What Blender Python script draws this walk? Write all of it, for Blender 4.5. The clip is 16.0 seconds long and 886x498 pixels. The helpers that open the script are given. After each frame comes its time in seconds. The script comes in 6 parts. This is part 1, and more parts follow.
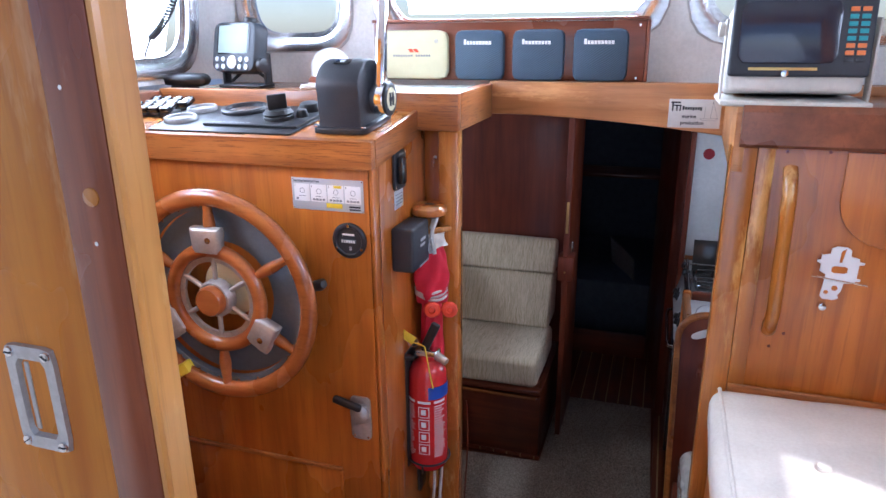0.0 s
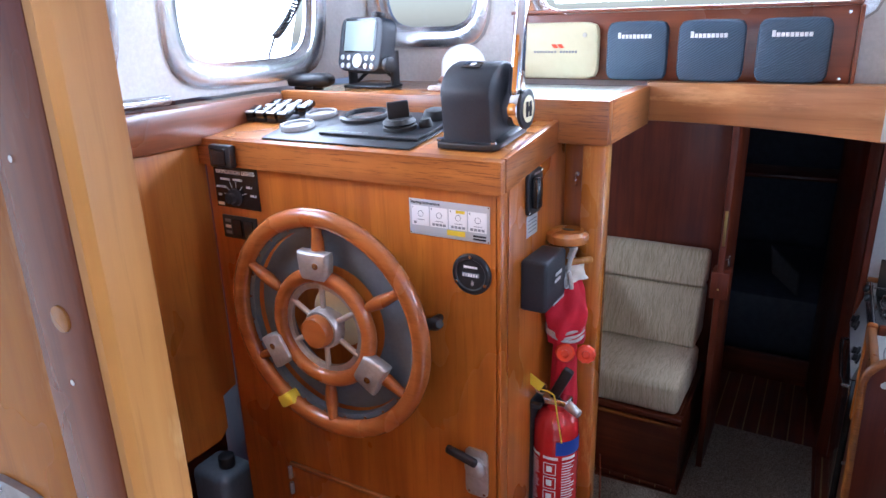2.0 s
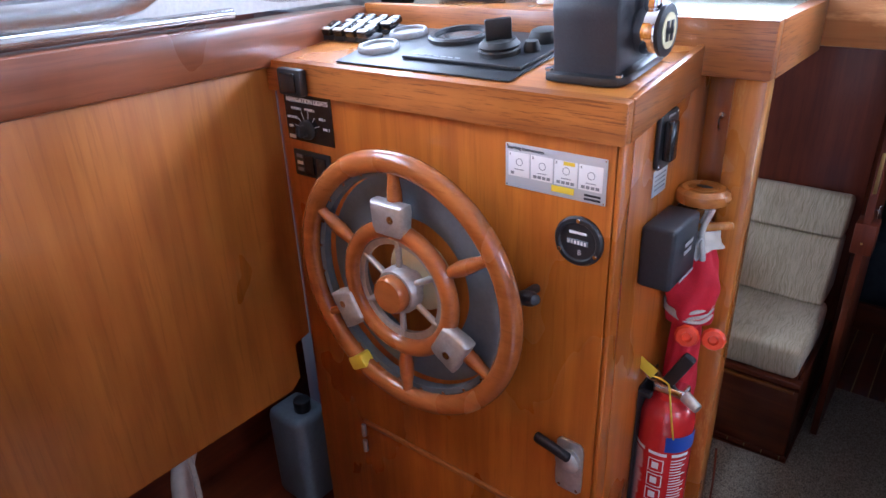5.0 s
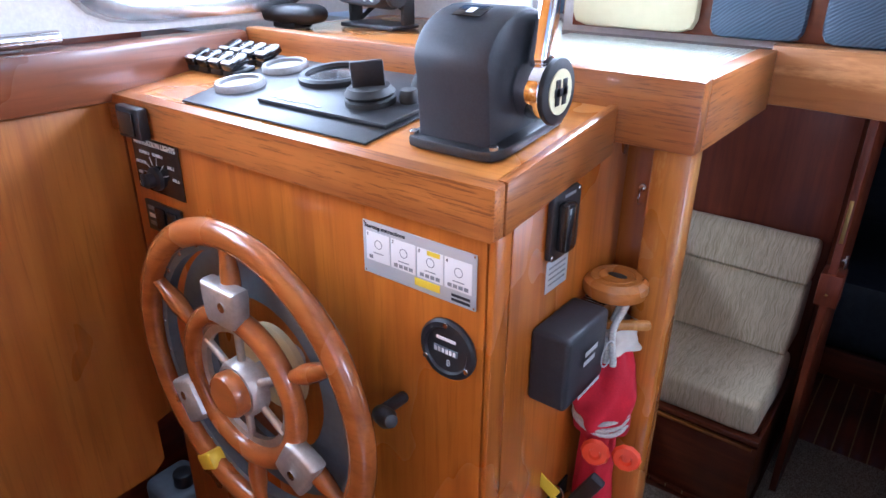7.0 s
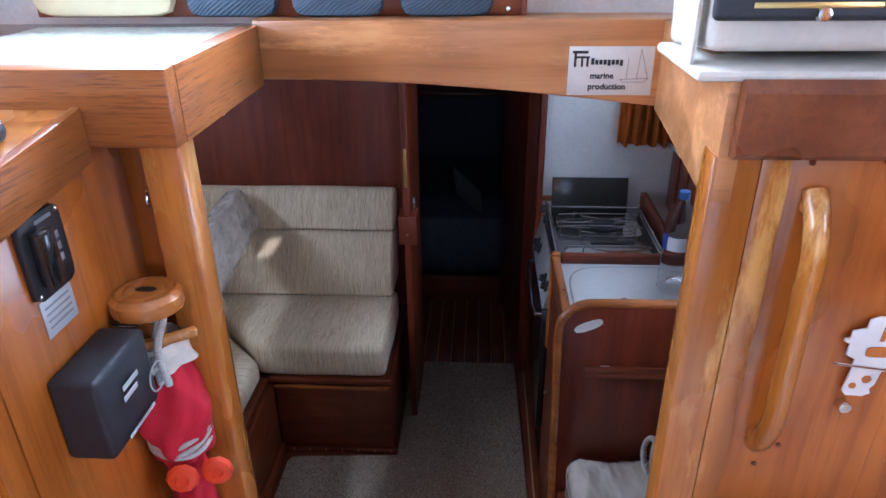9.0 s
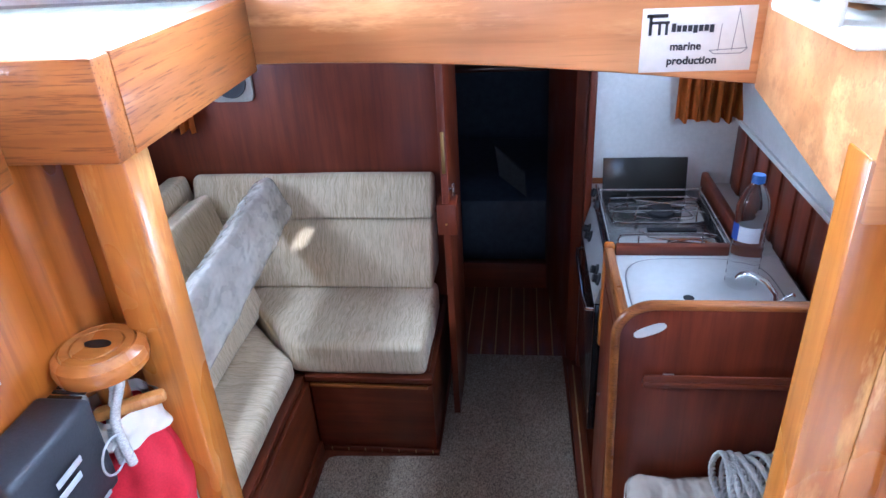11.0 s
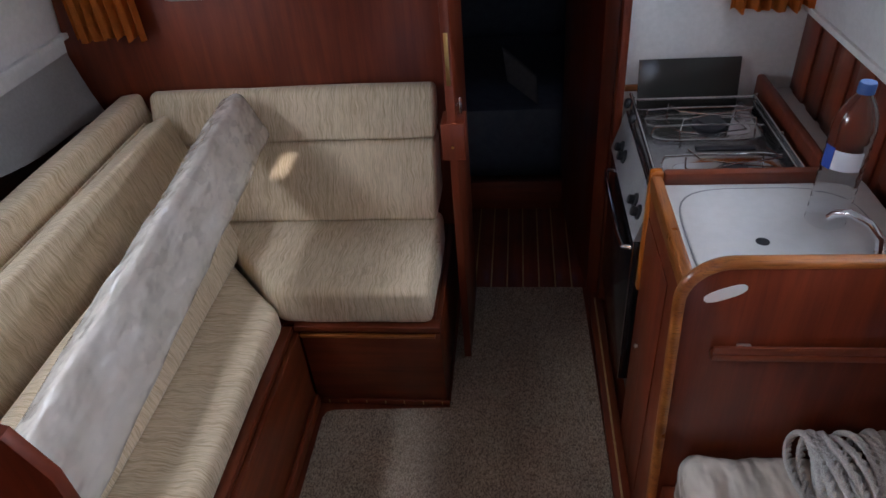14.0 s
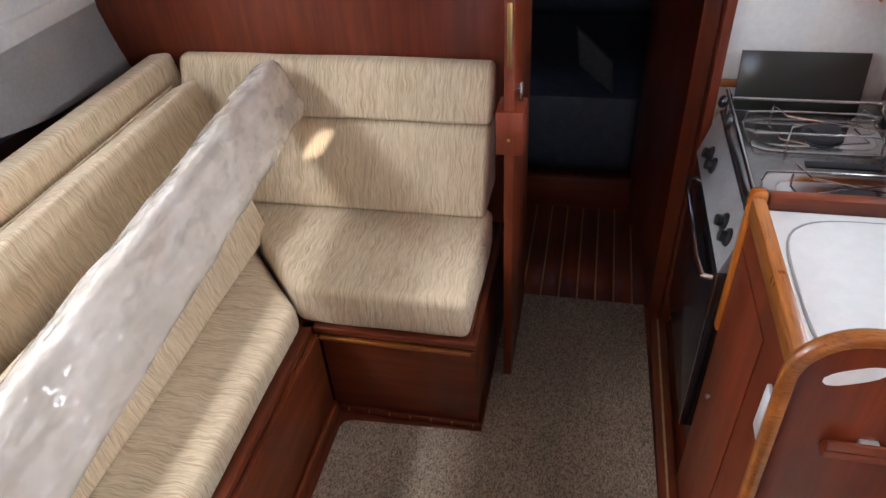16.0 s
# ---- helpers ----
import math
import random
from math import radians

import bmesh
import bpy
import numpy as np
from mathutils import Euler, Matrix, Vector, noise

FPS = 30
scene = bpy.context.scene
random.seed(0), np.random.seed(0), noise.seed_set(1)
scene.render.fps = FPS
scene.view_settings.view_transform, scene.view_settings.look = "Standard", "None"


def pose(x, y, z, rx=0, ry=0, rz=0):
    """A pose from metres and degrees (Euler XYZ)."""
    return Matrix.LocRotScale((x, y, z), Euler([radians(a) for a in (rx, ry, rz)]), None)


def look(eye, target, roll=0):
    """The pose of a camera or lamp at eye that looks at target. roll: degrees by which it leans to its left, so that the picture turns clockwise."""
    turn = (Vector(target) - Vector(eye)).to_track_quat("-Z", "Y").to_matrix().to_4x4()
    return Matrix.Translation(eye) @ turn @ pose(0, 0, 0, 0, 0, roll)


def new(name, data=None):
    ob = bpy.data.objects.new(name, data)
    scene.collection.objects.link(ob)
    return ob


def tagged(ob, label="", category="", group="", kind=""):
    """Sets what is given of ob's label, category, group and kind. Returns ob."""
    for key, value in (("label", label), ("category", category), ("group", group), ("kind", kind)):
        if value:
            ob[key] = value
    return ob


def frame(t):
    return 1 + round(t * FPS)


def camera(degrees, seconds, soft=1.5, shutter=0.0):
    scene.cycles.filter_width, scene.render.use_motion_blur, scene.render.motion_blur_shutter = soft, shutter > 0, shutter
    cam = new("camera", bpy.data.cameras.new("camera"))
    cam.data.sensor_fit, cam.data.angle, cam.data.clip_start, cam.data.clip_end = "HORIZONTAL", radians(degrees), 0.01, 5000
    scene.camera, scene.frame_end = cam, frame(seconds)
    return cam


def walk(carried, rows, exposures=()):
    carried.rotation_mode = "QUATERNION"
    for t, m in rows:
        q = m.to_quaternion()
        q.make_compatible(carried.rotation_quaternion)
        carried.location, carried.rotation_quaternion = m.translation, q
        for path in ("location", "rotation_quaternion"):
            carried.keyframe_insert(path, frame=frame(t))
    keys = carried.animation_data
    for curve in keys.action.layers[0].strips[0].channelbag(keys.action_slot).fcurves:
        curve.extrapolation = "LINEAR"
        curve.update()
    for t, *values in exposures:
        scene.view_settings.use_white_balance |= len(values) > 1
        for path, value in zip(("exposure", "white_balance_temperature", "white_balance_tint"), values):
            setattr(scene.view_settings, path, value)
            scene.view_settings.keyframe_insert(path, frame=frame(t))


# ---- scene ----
cam = camera(67.0, 16.0)
PATH = [
    (0, (0.412, -1.082, 1.987), (-0.179, 0.729, 1.378), -0.5),
    (0.5, (0.408, -1.066, 1.98), (-0.241, 0.731, 1.389), 0.4),
    (1, (0.4, -1.014, 1.981), (-0.397, 0.72, 1.383), -0.7),
    (1.5, (0.371, -0.944, 2.0), (-0.483, 0.757, 1.384), -0.4),
    (2, (0.339, -0.89, 2.007), (-0.61, 0.749, 1.364), -1.6),
    (2.5, (0.299, -0.838, 2.007), (-0.671, 0.754, 1.284), -0.9),
    (3, (0.268, -0.82, 2.001), (-0.716, 0.755, 1.258), -0.9),
    (3.5, (0.263, -0.799, 2.007), (-0.73, 0.752, 1.227), -1.1),
    (4, (0.263, -0.799, 1.995), (-0.763, 0.713, 1.183), -1.5),
    (4.2, (0.26, -0.799, 1.992), (-0.772, 0.708, 1.178), -2.2),
    (6.3, (0.206, -0.504, 1.99), (-1.093, 0.7, 1.061), 0.0),
    (6.5, (0.209, -0.491, 2.001), (-1.082, 0.746, 1.105), 0.1),
    (7, (0.223, -0.462, 2.0), (-0.885, 0.979, 1.165), 0.4),
    (7.5, (0.243, -0.445, 2.005), (-0.599, 1.172, 1.181), 0.6),
    (8, (0.271, -0.413, 2.003), (-0.302, 1.315, 1.177), 0.8),
    (8.5, (0.293, -0.393, 1.993), (0.08, 1.4, 1.133), -0.1),
    (8.7, (0.307, -0.39, 1.996), (0.196, 1.407, 1.126), -0.7),
    (10.8, (0.323, -0.236, 1.967), (0.154, 1.52, 1.025), -2.0),
    (11, (0.308, -0.201, 1.961), (0.068, 1.547, 1.019), -3.5),
    (11.5, (0.276, -0.108, 1.971), (-0.062, 1.666, 1.111), -3.7),
    (12, (0.251, -0.055, 1.989), (-0.159, 1.738, 1.203), -2.8),
    (12.5, (0.244, -0.004, 1.987), (-0.133, 1.818, 1.254), -2.3),
    (13, (0.233, 0.043, 1.952), (-0.078, 1.775, 1.002), -2.9),
    (13.5, (0.226, 0.093, 1.902), (-0.02, 1.745, 0.801), -4.4),
    (14, (0.233, 0.167, 1.851), (0.001, 1.761, 0.664), -5.2),
    (14.5, (0.238, 0.265, 1.823), (0.0, 1.833, 0.605), -4.0),
    (15, (0.234, 0.356, 1.797), (-0.036, 1.91, 0.568), -2.9),
    (15.5, (0.232, 0.395, 1.778), (-0.115, 1.919, 0.531), -3.7),
    (16, (0.22, 0.442, 1.743), (-0.166, 1.971, 0.512), -3.9),
]
walk(cam, [(t, look(eye, target, roll)) for t, eye, target, roll in PATH],
     [(0, -0.05, 5350, 18), (4, -0.25, 5250, 18), (6.5, -0.08, 5250, 18), (8.7, 0.0, 5200, 18), (11, 0.95, 4900, 14), (11.5, 1.05, 4750, 10), (12.6, 0.95, 4800, 10), (13, 0.1, 5300, 14), (13.5, -0.2, 5500, 16), (14, 0.0, 6000, 18), (15, 0.95, 6500, 18), (16, 1.05, 6500, 18)])

# ---- light, sky, exposure ----
world = bpy.data.worlds.new("sky")
scene.world = world
world.use_nodes = True
_wn = world.node_tree.nodes
_sky = _wn.new("ShaderNodeTexSky")
_sky.sky_type = "NISHITA"
_sky.sun_disc = False
_sky.sun_elevation = radians(51.1)
_sky.sun_rotation = radians(119.7)
world.node_tree.links.new(_sky.outputs[0], _wn["Background"].inputs[0])
_wn["Background"].inputs[1].default_value = 0.15

sun_data = bpy.data.lights.new("sun", "SUN")
sun_data.energy = 4.0
sun_data.angle = radians(1.0)
sun_data.color = (1.0, 0.95, 0.86)
SUN_WAY = Vector((-0.70, 0.40, -1.0))
sun = new("sun", sun_data)
sun.matrix_world = look((3, -3, 4), Vector((3, -3, 4)) + SUN_WAY)


def window_light(name, at, to, w, h, power, color=(0.84, 0.93, 1.0)):
    d = bpy.data.lights.new(name, "AREA")
    d.shape, d.size, d.size_y, d.energy, d.color = "RECTANGLE", w, h, power, color
    d.spread = radians(150)
    o = new(name, d)
    o.matrix_world = look(at, to)
    return o


# sky light in the openings
window_light("daylight_windscreen", (0.05, 0.70, 2.18), (0.0, -0.6, 1.6), 0.66, 0.30, 13)
window_light("daylight_port_window", (-0.80, 0.18, 2.08), (0.2, 0.0, 1.6), 0.40, 0.34, 5.5)
window_light("daylight_port_window", (-0.80, -0.38, 2.08), (0.2, -0.3, 1.6), 0.46, 0.34, 5.0)
window_light("daylight_starboard_window", (1.32, -0.30, 2.08), (0.0, -0.1, 1.6), 0.55, 0.34, 8)
# fill lamp added out in the cockpit to brighten door and saloon
window_light("cockpit_fill", (0.45, -1.70, 1.75), (0.25, 0.8, 1.0), 0.8, 1.2, 2.4)
for wy, wide, port, starboard in ((0.90, 0.44, 5.0, 2.8), (1.75, 0.56, 2.0, 2.3)):
    window_light("daylight_saloon_port", (-1.40, wy, 1.52), (0.2, wy + 0.05, 0.6), wide, 0.22, port)
    window_light("daylight_saloon_starboard", (1.16, wy, 1.52), (-0.3, wy + 0.05, 0.5), wide, 0.22, starboard)


# ---- materials ----
def mat(name, base, rough=0.5, metal=0.0, coat=0.0, **kw):
    m = bpy.data.materials.new(name)
    m.use_nodes = True
    b = m.node_tree.nodes["Principled BSDF"]
    b.inputs["Base Color"].default_value = (*base, 1)
    b.inputs["Roughness"].default_value = rough
    b.inputs["Metallic"].default_value = metal
    b.inputs["Coat Weight"].default_value = coat
    b.inputs["Coat Roughness"].default_value = 0.12
    for k, v in kw.items():
        b.inputs[k.replace("_", " ")].default_value = v
    return m


def nd(m, kind, **kw):
    n = m.node_tree.nodes.new(kind)
    for k, v in kw.items():
        n.inputs[k].default_value = v
    return n


def wire(m, a, b):
    m.node_tree.links.new(a, b)


def ramp(m, fac, stops):
    r = nd(m, "ShaderNodeValToRGB")
    while len(r.color_ramp.elements) < len(stops):
        r.color_ramp.elements.new(0.5)
    for e, (p, c) in zip(r.color_ramp.elements, stops):
        e.position, e.color = p, (*c, 1)
    wire(m, fac, r.inputs[0])
    return r.outputs[0]


def coords(m, scale):
    tc = nd(m, "ShaderNodeTexCoord")
    mp = nd(m, "ShaderNodeMapping")
    mp.inputs["Scale"].default_value = scale
    wire(m, tc.outputs["Object"], mp.inputs[0])
    return mp.outputs[0]


def bump(m, height, strength, dist=0.001):
    b = nd(m, "ShaderNodeBump", Strength=strength, Distance=dist)
    wire(m, height, b.inputs["Height"])
    wire(m, b.outputs[0], m.node_tree.nodes["Principled BSDF"].inputs["Normal"])


def mix(m, a, b, fac, mode="MIX"):
    x = nd(m, "ShaderNodeMix")
    x.data_type, x.blend_type = "RGBA", mode
    for sock, v in ((x.inputs[0], fac), (x.inputs[6], a), (x.inputs[7], b)):
        if isinstance(v, (int, float)):
            sock.default_value = v
        elif isinstance(v, tuple):
            sock.default_value = (*v, 1)
        else:
            wire(m, v, sock)
    return x.outputs[2]


def wood(name, light, dark, axis, rough=0.35, coat=0.35, scale=1.0, pores=0.5, worn=None):
    """Varnished timber with the grain along one axis."""
    m = mat(name, light, rough, 0, coat)
    long, wide = 2.2 * scale, 34.0 * scale
    sc = [wide, wide, wide]
    sc["xyz".index(axis)] = long
    v = coords(m, sc)
    n1 = nd(m, "ShaderNodeTexNoise", Scale=1.0, Detail=5.0, Roughness=0.6, Distortion=0.25)
    wire(m, v, n1.inputs["Vector"])
    near = 2.6 if pores >= 0.8 else 1.0
    fine = [150.0 * scale * near] * 3
    fine["xyz".index(axis)] = 7.0 * scale * near
    v2 = coords(m, fine)
    n2 = nd(m, "ShaderNodeTexNoise", Scale=1.0, Detail=3.0, Roughness=0.7)
    wire(m, v2, n2.inputs["Vector"])
    big = nd(m, "ShaderNodeTexNoise", Scale=4.5, Detail=3.5)
    wire(m, coords(m, (1, 1, 0.6)), big.inputs["Vector"])
    c1 = ramp(m, n1.outputs["Fac"], [(0.3, dark), (0.68, light)])
    mid = tuple(0.62 * d + 0.2 * l for d, l in zip(dark, light)) if pores < 0.8 else tuple(0.65 * d for d in dark)
    f2 = ramp(m, n2.outputs["Fac"], [(0.36, (1, 1, 1)), (0.48, (0, 0, 0))])
    fac = nd(m, "ShaderNodeMath")
    fac.operation = "MULTIPLY"
    wire(m, f2, fac.inputs[0])
    fac.inputs[1].default_value = pores
    c2 = mix(m, c1, mid, fac.outputs[0])
    tone = ramp(m, big.outputs["Fac"], [(0.3, (0.66, 0.62, 0.58)), (0.7, (1.16, 1.15, 1.12))])
    c3 = mix(m, c2, tone, 1.0, "MULTIPLY")
    if worn:
        w = nd(m, "ShaderNodeTexNoise", Scale=9.0, Detail=6.0, Roughness=0.7)
        run = [1.6, 1.6, 1.6]
        run["xyz".index(axis)] = 0.35
        wire(m, coords(m, run), w.inputs["Vector"])
        wf = ramp(m, w.outputs["Fac"], [(0.56, (0, 0, 0)), (0.66, (0.8, 0.8, 0.8))])
        c3 = mix(m, c3, worn, wf)
    wire(m, c3, m.node_tree.nodes["Principled BSDF"].inputs["Base Color"])
    rr = ramp(m, big.outputs["Fac"], [(0.3, (rough * 0.75,) * 3), (0.7, (rough * 1.35,) * 3)])
    wire(m, rr, m.node_tree.nodes["Principled BSDF"].inputs["Roughness"])
    bump(m, n2.outputs["Fac"], 0.25, 0.0006)
    return m


def speckled(name, a, b, scale, rough=0.6, strength=0.25, coat=0.0, metal=0.0, stretch=(1, 1, 1), dist=0.001):
    """A surface with two-scale mottling and fine relief."""
    m = mat(name, a, rough, metal, coat)
    v = coords(m, stretch)
    n = nd(m, "ShaderNodeTexNoise", Scale=scale, Detail=4.0, Roughness=0.65)
    g = nd(m, "ShaderNodeTexNoise", Scale=scale * 0.06, Detail=2.0)
    wire(m, v, n.inputs["Vector"])
    wire(m, v, g.inputs["Vector"])
    c = ramp(m, n.outputs["Fac"], [(0.36, b), (0.64, a)])
    t = ramp(m, g.outputs["Fac"], [(0.3, (0.88, 0.88, 0.88)), (0.7, (1.06, 1.06, 1.06))])
    wire(m, mix(m, c, t, 1.0, "MULTIPLY"), m.node_tree.nodes["Principled BSDF"].inputs["Base Color"])
    bump(m, n.outputs["Fac"], strength, dist)
    return m


def fabric(name, axis):
    """Beige upholstery with wavy woven ribs running along one axis."""
    m = mat(name, (0.6, 0.5, 0.36), 0.9, Sheen_Weight=0.2)
    plain = coords(m, (1, 1, 1))
    drift = nd(m, "ShaderNodeTexNoise", Scale=17.0, Detail=1.0)
    wire(m, plain, drift.inputs["Vector"])
    push = nd(m, "ShaderNodeVectorMath")
    push.operation = "MULTIPLY_ADD"
    wire(m, drift.outputs["Color"], push.inputs[0])
    push.inputs[1].default_value = (0.030, 0.030, 0.030)
    wire(m, plain, push.inputs[2])

    def ribs(scale, slow, detail):
        mp = nd(m, "ShaderNodeMapping")
        mp.inputs["Scale"].default_value = (scale, slow, slow) if axis == "X" else (slow, scale, slow)
        wire(m, push.outputs[0], mp.inputs[0])
        n = nd(m, "ShaderNodeTexNoise", Scale=1.0, Detail=detail, Roughness=0.5)
        wire(m, mp.outputs[0], n.inputs["Vector"])
        return n.outputs["Fac"]

    wide, fine = ribs(230, 9, 1.0), ribs(560, 30, 2.0)
    c = ramp(m, wide, [(0.34, (0.52, 0.40, 0.25)), (0.46, (0.63, 0.505, 0.335)), (0.64, (0.69, 0.57, 0.40))])
    c = mix(m, c, ramp(m, fine, [(0.36, (0.80, 0.77, 0.72)), (0.56, (1.06, 1.06, 1.05))]), 1.0, "MULTIPLY")
    wire(m, c, m.node_tree.nodes["Principled BSDF"].inputs["Base Color"])
    bump(m, wide, 0.35, 0.002)
    return m


TEAK_Z = wood("teak veneer upright grain", (0.53, 0.165, 0.016), (0.34, 0.085, 0.008), "z", 0.28, 0.5, 0.7, 0.6)
TEAK_SIDE = wood("teak side panel", (0.45, 0.165, 0.026), (0.32, 0.100, 0.014), "z", 0.36, 0.3, 0.7, 0.6)
TEAK_X = wood("teak edging", (0.50, 0.175, 0.034), (0.27, 0.080, 0.015), "x", 0.34, 0.45, 1.0, 0.85)
TEAK_Y = wood("teak edging fore and aft", (0.50, 0.175, 0.034), (0.27, 0.080, 0.015), "y", 0.34, 0.45, 1.0, 0.85)
TEAK_TOP = wood("teak console top", (0.60, 0.235, 0.045), (0.42, 0.135, 0.022), "x", 0.26, 0.7)
POST = wood("pale teak post", (0.56, 0.205, 0.026), (0.34, 0.100, 0.012), "z", 0.27, 0.6, 0.8, 0.55, (0.66, 0.36, 0.10))
BEAM = wood("pale teak beam", (0.62, 0.29, 0.105), (0.42, 0.165, 0.050), "x", 0.40, 0.35, 0.8, 0.7, (0.62, 0.31, 0.12))
JAMB = wood("weathered door edge", (0.66, 0.315, 0.075), (0.46, 0.18, 0.034), "z", 0.38, 0.3, 0.8, 0.55, (0.70, 0.40, 0.14))
JAMB_DARK = wood("door stile worn varnish", (0.30, 0.070, 0.018), (0.17, 0.036, 0.009), "z", 0.26, 0.35, 0.8, 0.4, (0.38, 0.15, 0.08))
DOOR_PLY = wood("door plywood worn varnish", (0.64, 0.235, 0.022), (0.42, 0.115, 0.010), "z", 0.24, 0.35, 0.6, 0.45, (0.64, 0.30, 0.10))
WHEEL = wood("varnished wheel wood", (0.42, 0.135, 0.030), (0.27, 0.07, 0.014), "x", 0.24, 0.8, 0.8, 0.5)
MAHOG_Z = wood("mahogany upright grain", (0.21, 0.038, 0.011), (0.115, 0.018, 0.006), "z", 0.38, 0.2, 0.8, 0.4)
MAHOG_X = wood("mahogany across", (0.22, 0.045, 0.013), (0.115, 0.021, 0.007), "x", 0.38, 0.2, 0.8, 0.4)
MAHOG_Y = wood("mahogany fore and aft", (0.22, 0.046, 0.013), (0.115, 0.021, 0.007), "y", 0.38, 0.2, 0.8, 0.4)
PANEL_RED = wood("red instrument board", (0.27, 0.075, 0.03), (0.18, 0.045, 0.02), "x", 0.3, 0.5, 0.8, 0.4)
RAIL_RED = wood("reddish side rail", (0.26, 0.085, 0.035), (0.15, 0.045, 0.02), "y", 0.32, 0.5, 0.9, 0.5)
HOLLY = speckled("holly strip", (0.50, 0.34, 0.15), (0.38, 0.24, 0.10), 90, 0.45, 0.1)
GRP = speckled("white textured lining", (0.74, 0.73, 0.70), (0.66, 0.65, 0.62), 120, 0.55, 0.5, dist=0.002)
WHITE = speckled("white lining panel", (0.74, 0.74, 0.72), (0.68, 0.68, 0.66), 60, 0.45, 0.1)
LAMINATE = speckled("white worktop", (0.80, 0.81, 0.80), (0.76, 0.77, 0.76), 40, 0.22, 0.03, 0.3)
VINYL = speckled("cream vinyl", (0.76, 0.70, 0.60), (0.70, 0.63, 0.53), 160, 0.4, 0.15)
ALU = speckled("brushed aluminium", (0.66, 0.66, 0.67), (0.54, 0.54, 0.55), 200, 0.22, 0.06, 0, 0.95, (1, 1, 8))
HOB = speckled("worn stainless steel", (0.36, 0.36, 0.37), (0.28, 0.28, 0.29), 70, 0.20, 0.05, 0, 1.0)
STEEL = mat("polished steel", (0.72, 0.72, 0.72), 0.14, 1.0)
CHROME = mat("chrome", (0.82, 0.82, 0.84), 0.06, 1.0)
CAST = speckled("grey cast metal", (0.60, 0.58, 0.55), (0.50, 0.48, 0.45), 140, 0.42, 0.2, 0, 0.7)
GREY = speckled("grey painted alloy", (0.135, 0.165, 0.19), (0.115, 0.14, 0.165), 90, 0.5, 0.1)
BLACK = speckled("black plastic", (0.020, 0.021, 0.024), (0.014, 0.015, 0.017), 300, 0.42, 0.15)
BLACK_GLOSS = mat("black gloss plastic", (0.012, 0.012, 0.013), 0.16, 0, 0.3)
NAVY_BLACK = speckled("blue black crinkle plastic", (0.024, 0.027, 0.034), (0.018, 0.020, 0.026), 420, 0.5, 0.3)
SLATE = mat("dark blue cover", (0.055, 0.085, 0.125), 0.5)
SCREEN = mat("dead screen", (0.20, 0.24, 0.21), 0.45)
DARKSCREEN = mat("dark tinted screen", (0.018, 0.02, 0.034), 0.12, 0, 0.6)
CREAM = speckled("cream plastic", (0.72, 0.66, 0.42), (0.69, 0.63, 0.39), 50, 0.35, 0.04)
BEIGE = speckled("beige metal case", (0.58, 0.55, 0.48), (0.53, 0.5, 0.44), 80, 0.45, 0.08)
LABEL_SILVER = mat("silver label", (0.50, 0.52, 0.53), 0.35, 0.2)
SIGN_WHITE = speckled("yellowed sign board", (0.62, 0.61, 0.58), (0.57, 0.56, 0.53), 60, 0.45, 0.05)
PAPER = mat("white label", (0.80, 0.80, 0.79), 0.5)
INK = mat("dark ink", (0.02, 0.02, 0.025), 0.6)
INK_GREY = mat("grey ink", (0.24, 0.25, 0.26), 0.6)
WHITE_INK = mat("white print", (0.80, 0.80, 0.80), 0.5)
YELLOW = mat("yellow plastic", (0.75, 0.55, 0.03), 0.45)
RED = speckled("red painted steel", (0.55, 0.018, 0.02), (0.5, 0.014, 0.016), 40, 0.24, 0.02, 0.6)
CLOTH_RED = speckled("red cotton cloth", (0.62, 0.012, 0.035), (0.52, 0.01, 0.028), 500, 0.85, 0.4)
ORANGE_RED = mat("orange red plastic", (0.75, 0.06, 0.012), 0.35)
BLUE = mat("blue tape", (0.02, 0.07, 0.35), 0.4)
TEAL = mat("teal key", (0.03, 0.30, 0.34), 0.4)
ORANGE_KEY = mat("orange key", (0.75, 0.19, 0.04), 0.4)
ROPE = speckled("white braided rope", (0.66, 0.65, 0.60), (0.40, 0.39, 0.36), 420, 0.85, 0.6, stretch=(1, 1, 2.5))
STRING = mat("off-white cord", (0.70, 0.66, 0.58), 0.8)
RUBBER = mat("black rubber", (0.018, 0.018, 0.018), 0.7)
BRASS = mat("brass", (0.62, 0.44, 0.16), 0.3, 0.9)
CURTAIN = speckled("orange curtain cloth", (0.72, 0.22, 0.025), (0.60, 0.17, 0.02), 600, 0.85, 0.3)
FAB_X = fabric("upholstery ribs upright", "X")
FAB_Y = fabric("upholstery ribs across the settee", "Y")
GLASS = mat("window glass", (1, 1, 1), 0.02, Transmission_Weight=1.0, IOR=1.12)
HOB_GLASS = mat("dark hob lid", (0.035, 0.035, 0.032), 0.18, 0, 0.4)
BOTTLE = mat("clear bottle plastic", (0.92, 0.95, 0.97), 0.03, 0, 0.6, Transmission_Weight=1.0, IOR=1.07)
BOTTLE_CAP = mat("blue bottle cap", (0.04, 0.12, 0.36), 0.4)
RIM = speckled("dull metal rim", (0.34, 0.34, 0.34), (0.28, 0.28, 0.28), 140, 0.5, 0.2, 0, 0.2)
FADED = mat("faded bottle label", (0.66, 0.69, 0.74), 0.5)
# cabin gloom and its bluish cast are put into this base colour
CABIN_SHADE = speckled("lining with shade in its colour", (0.10, 0.115, 0.145), (0.075, 0.085, 0.11), 20, 0.6, 0.1)
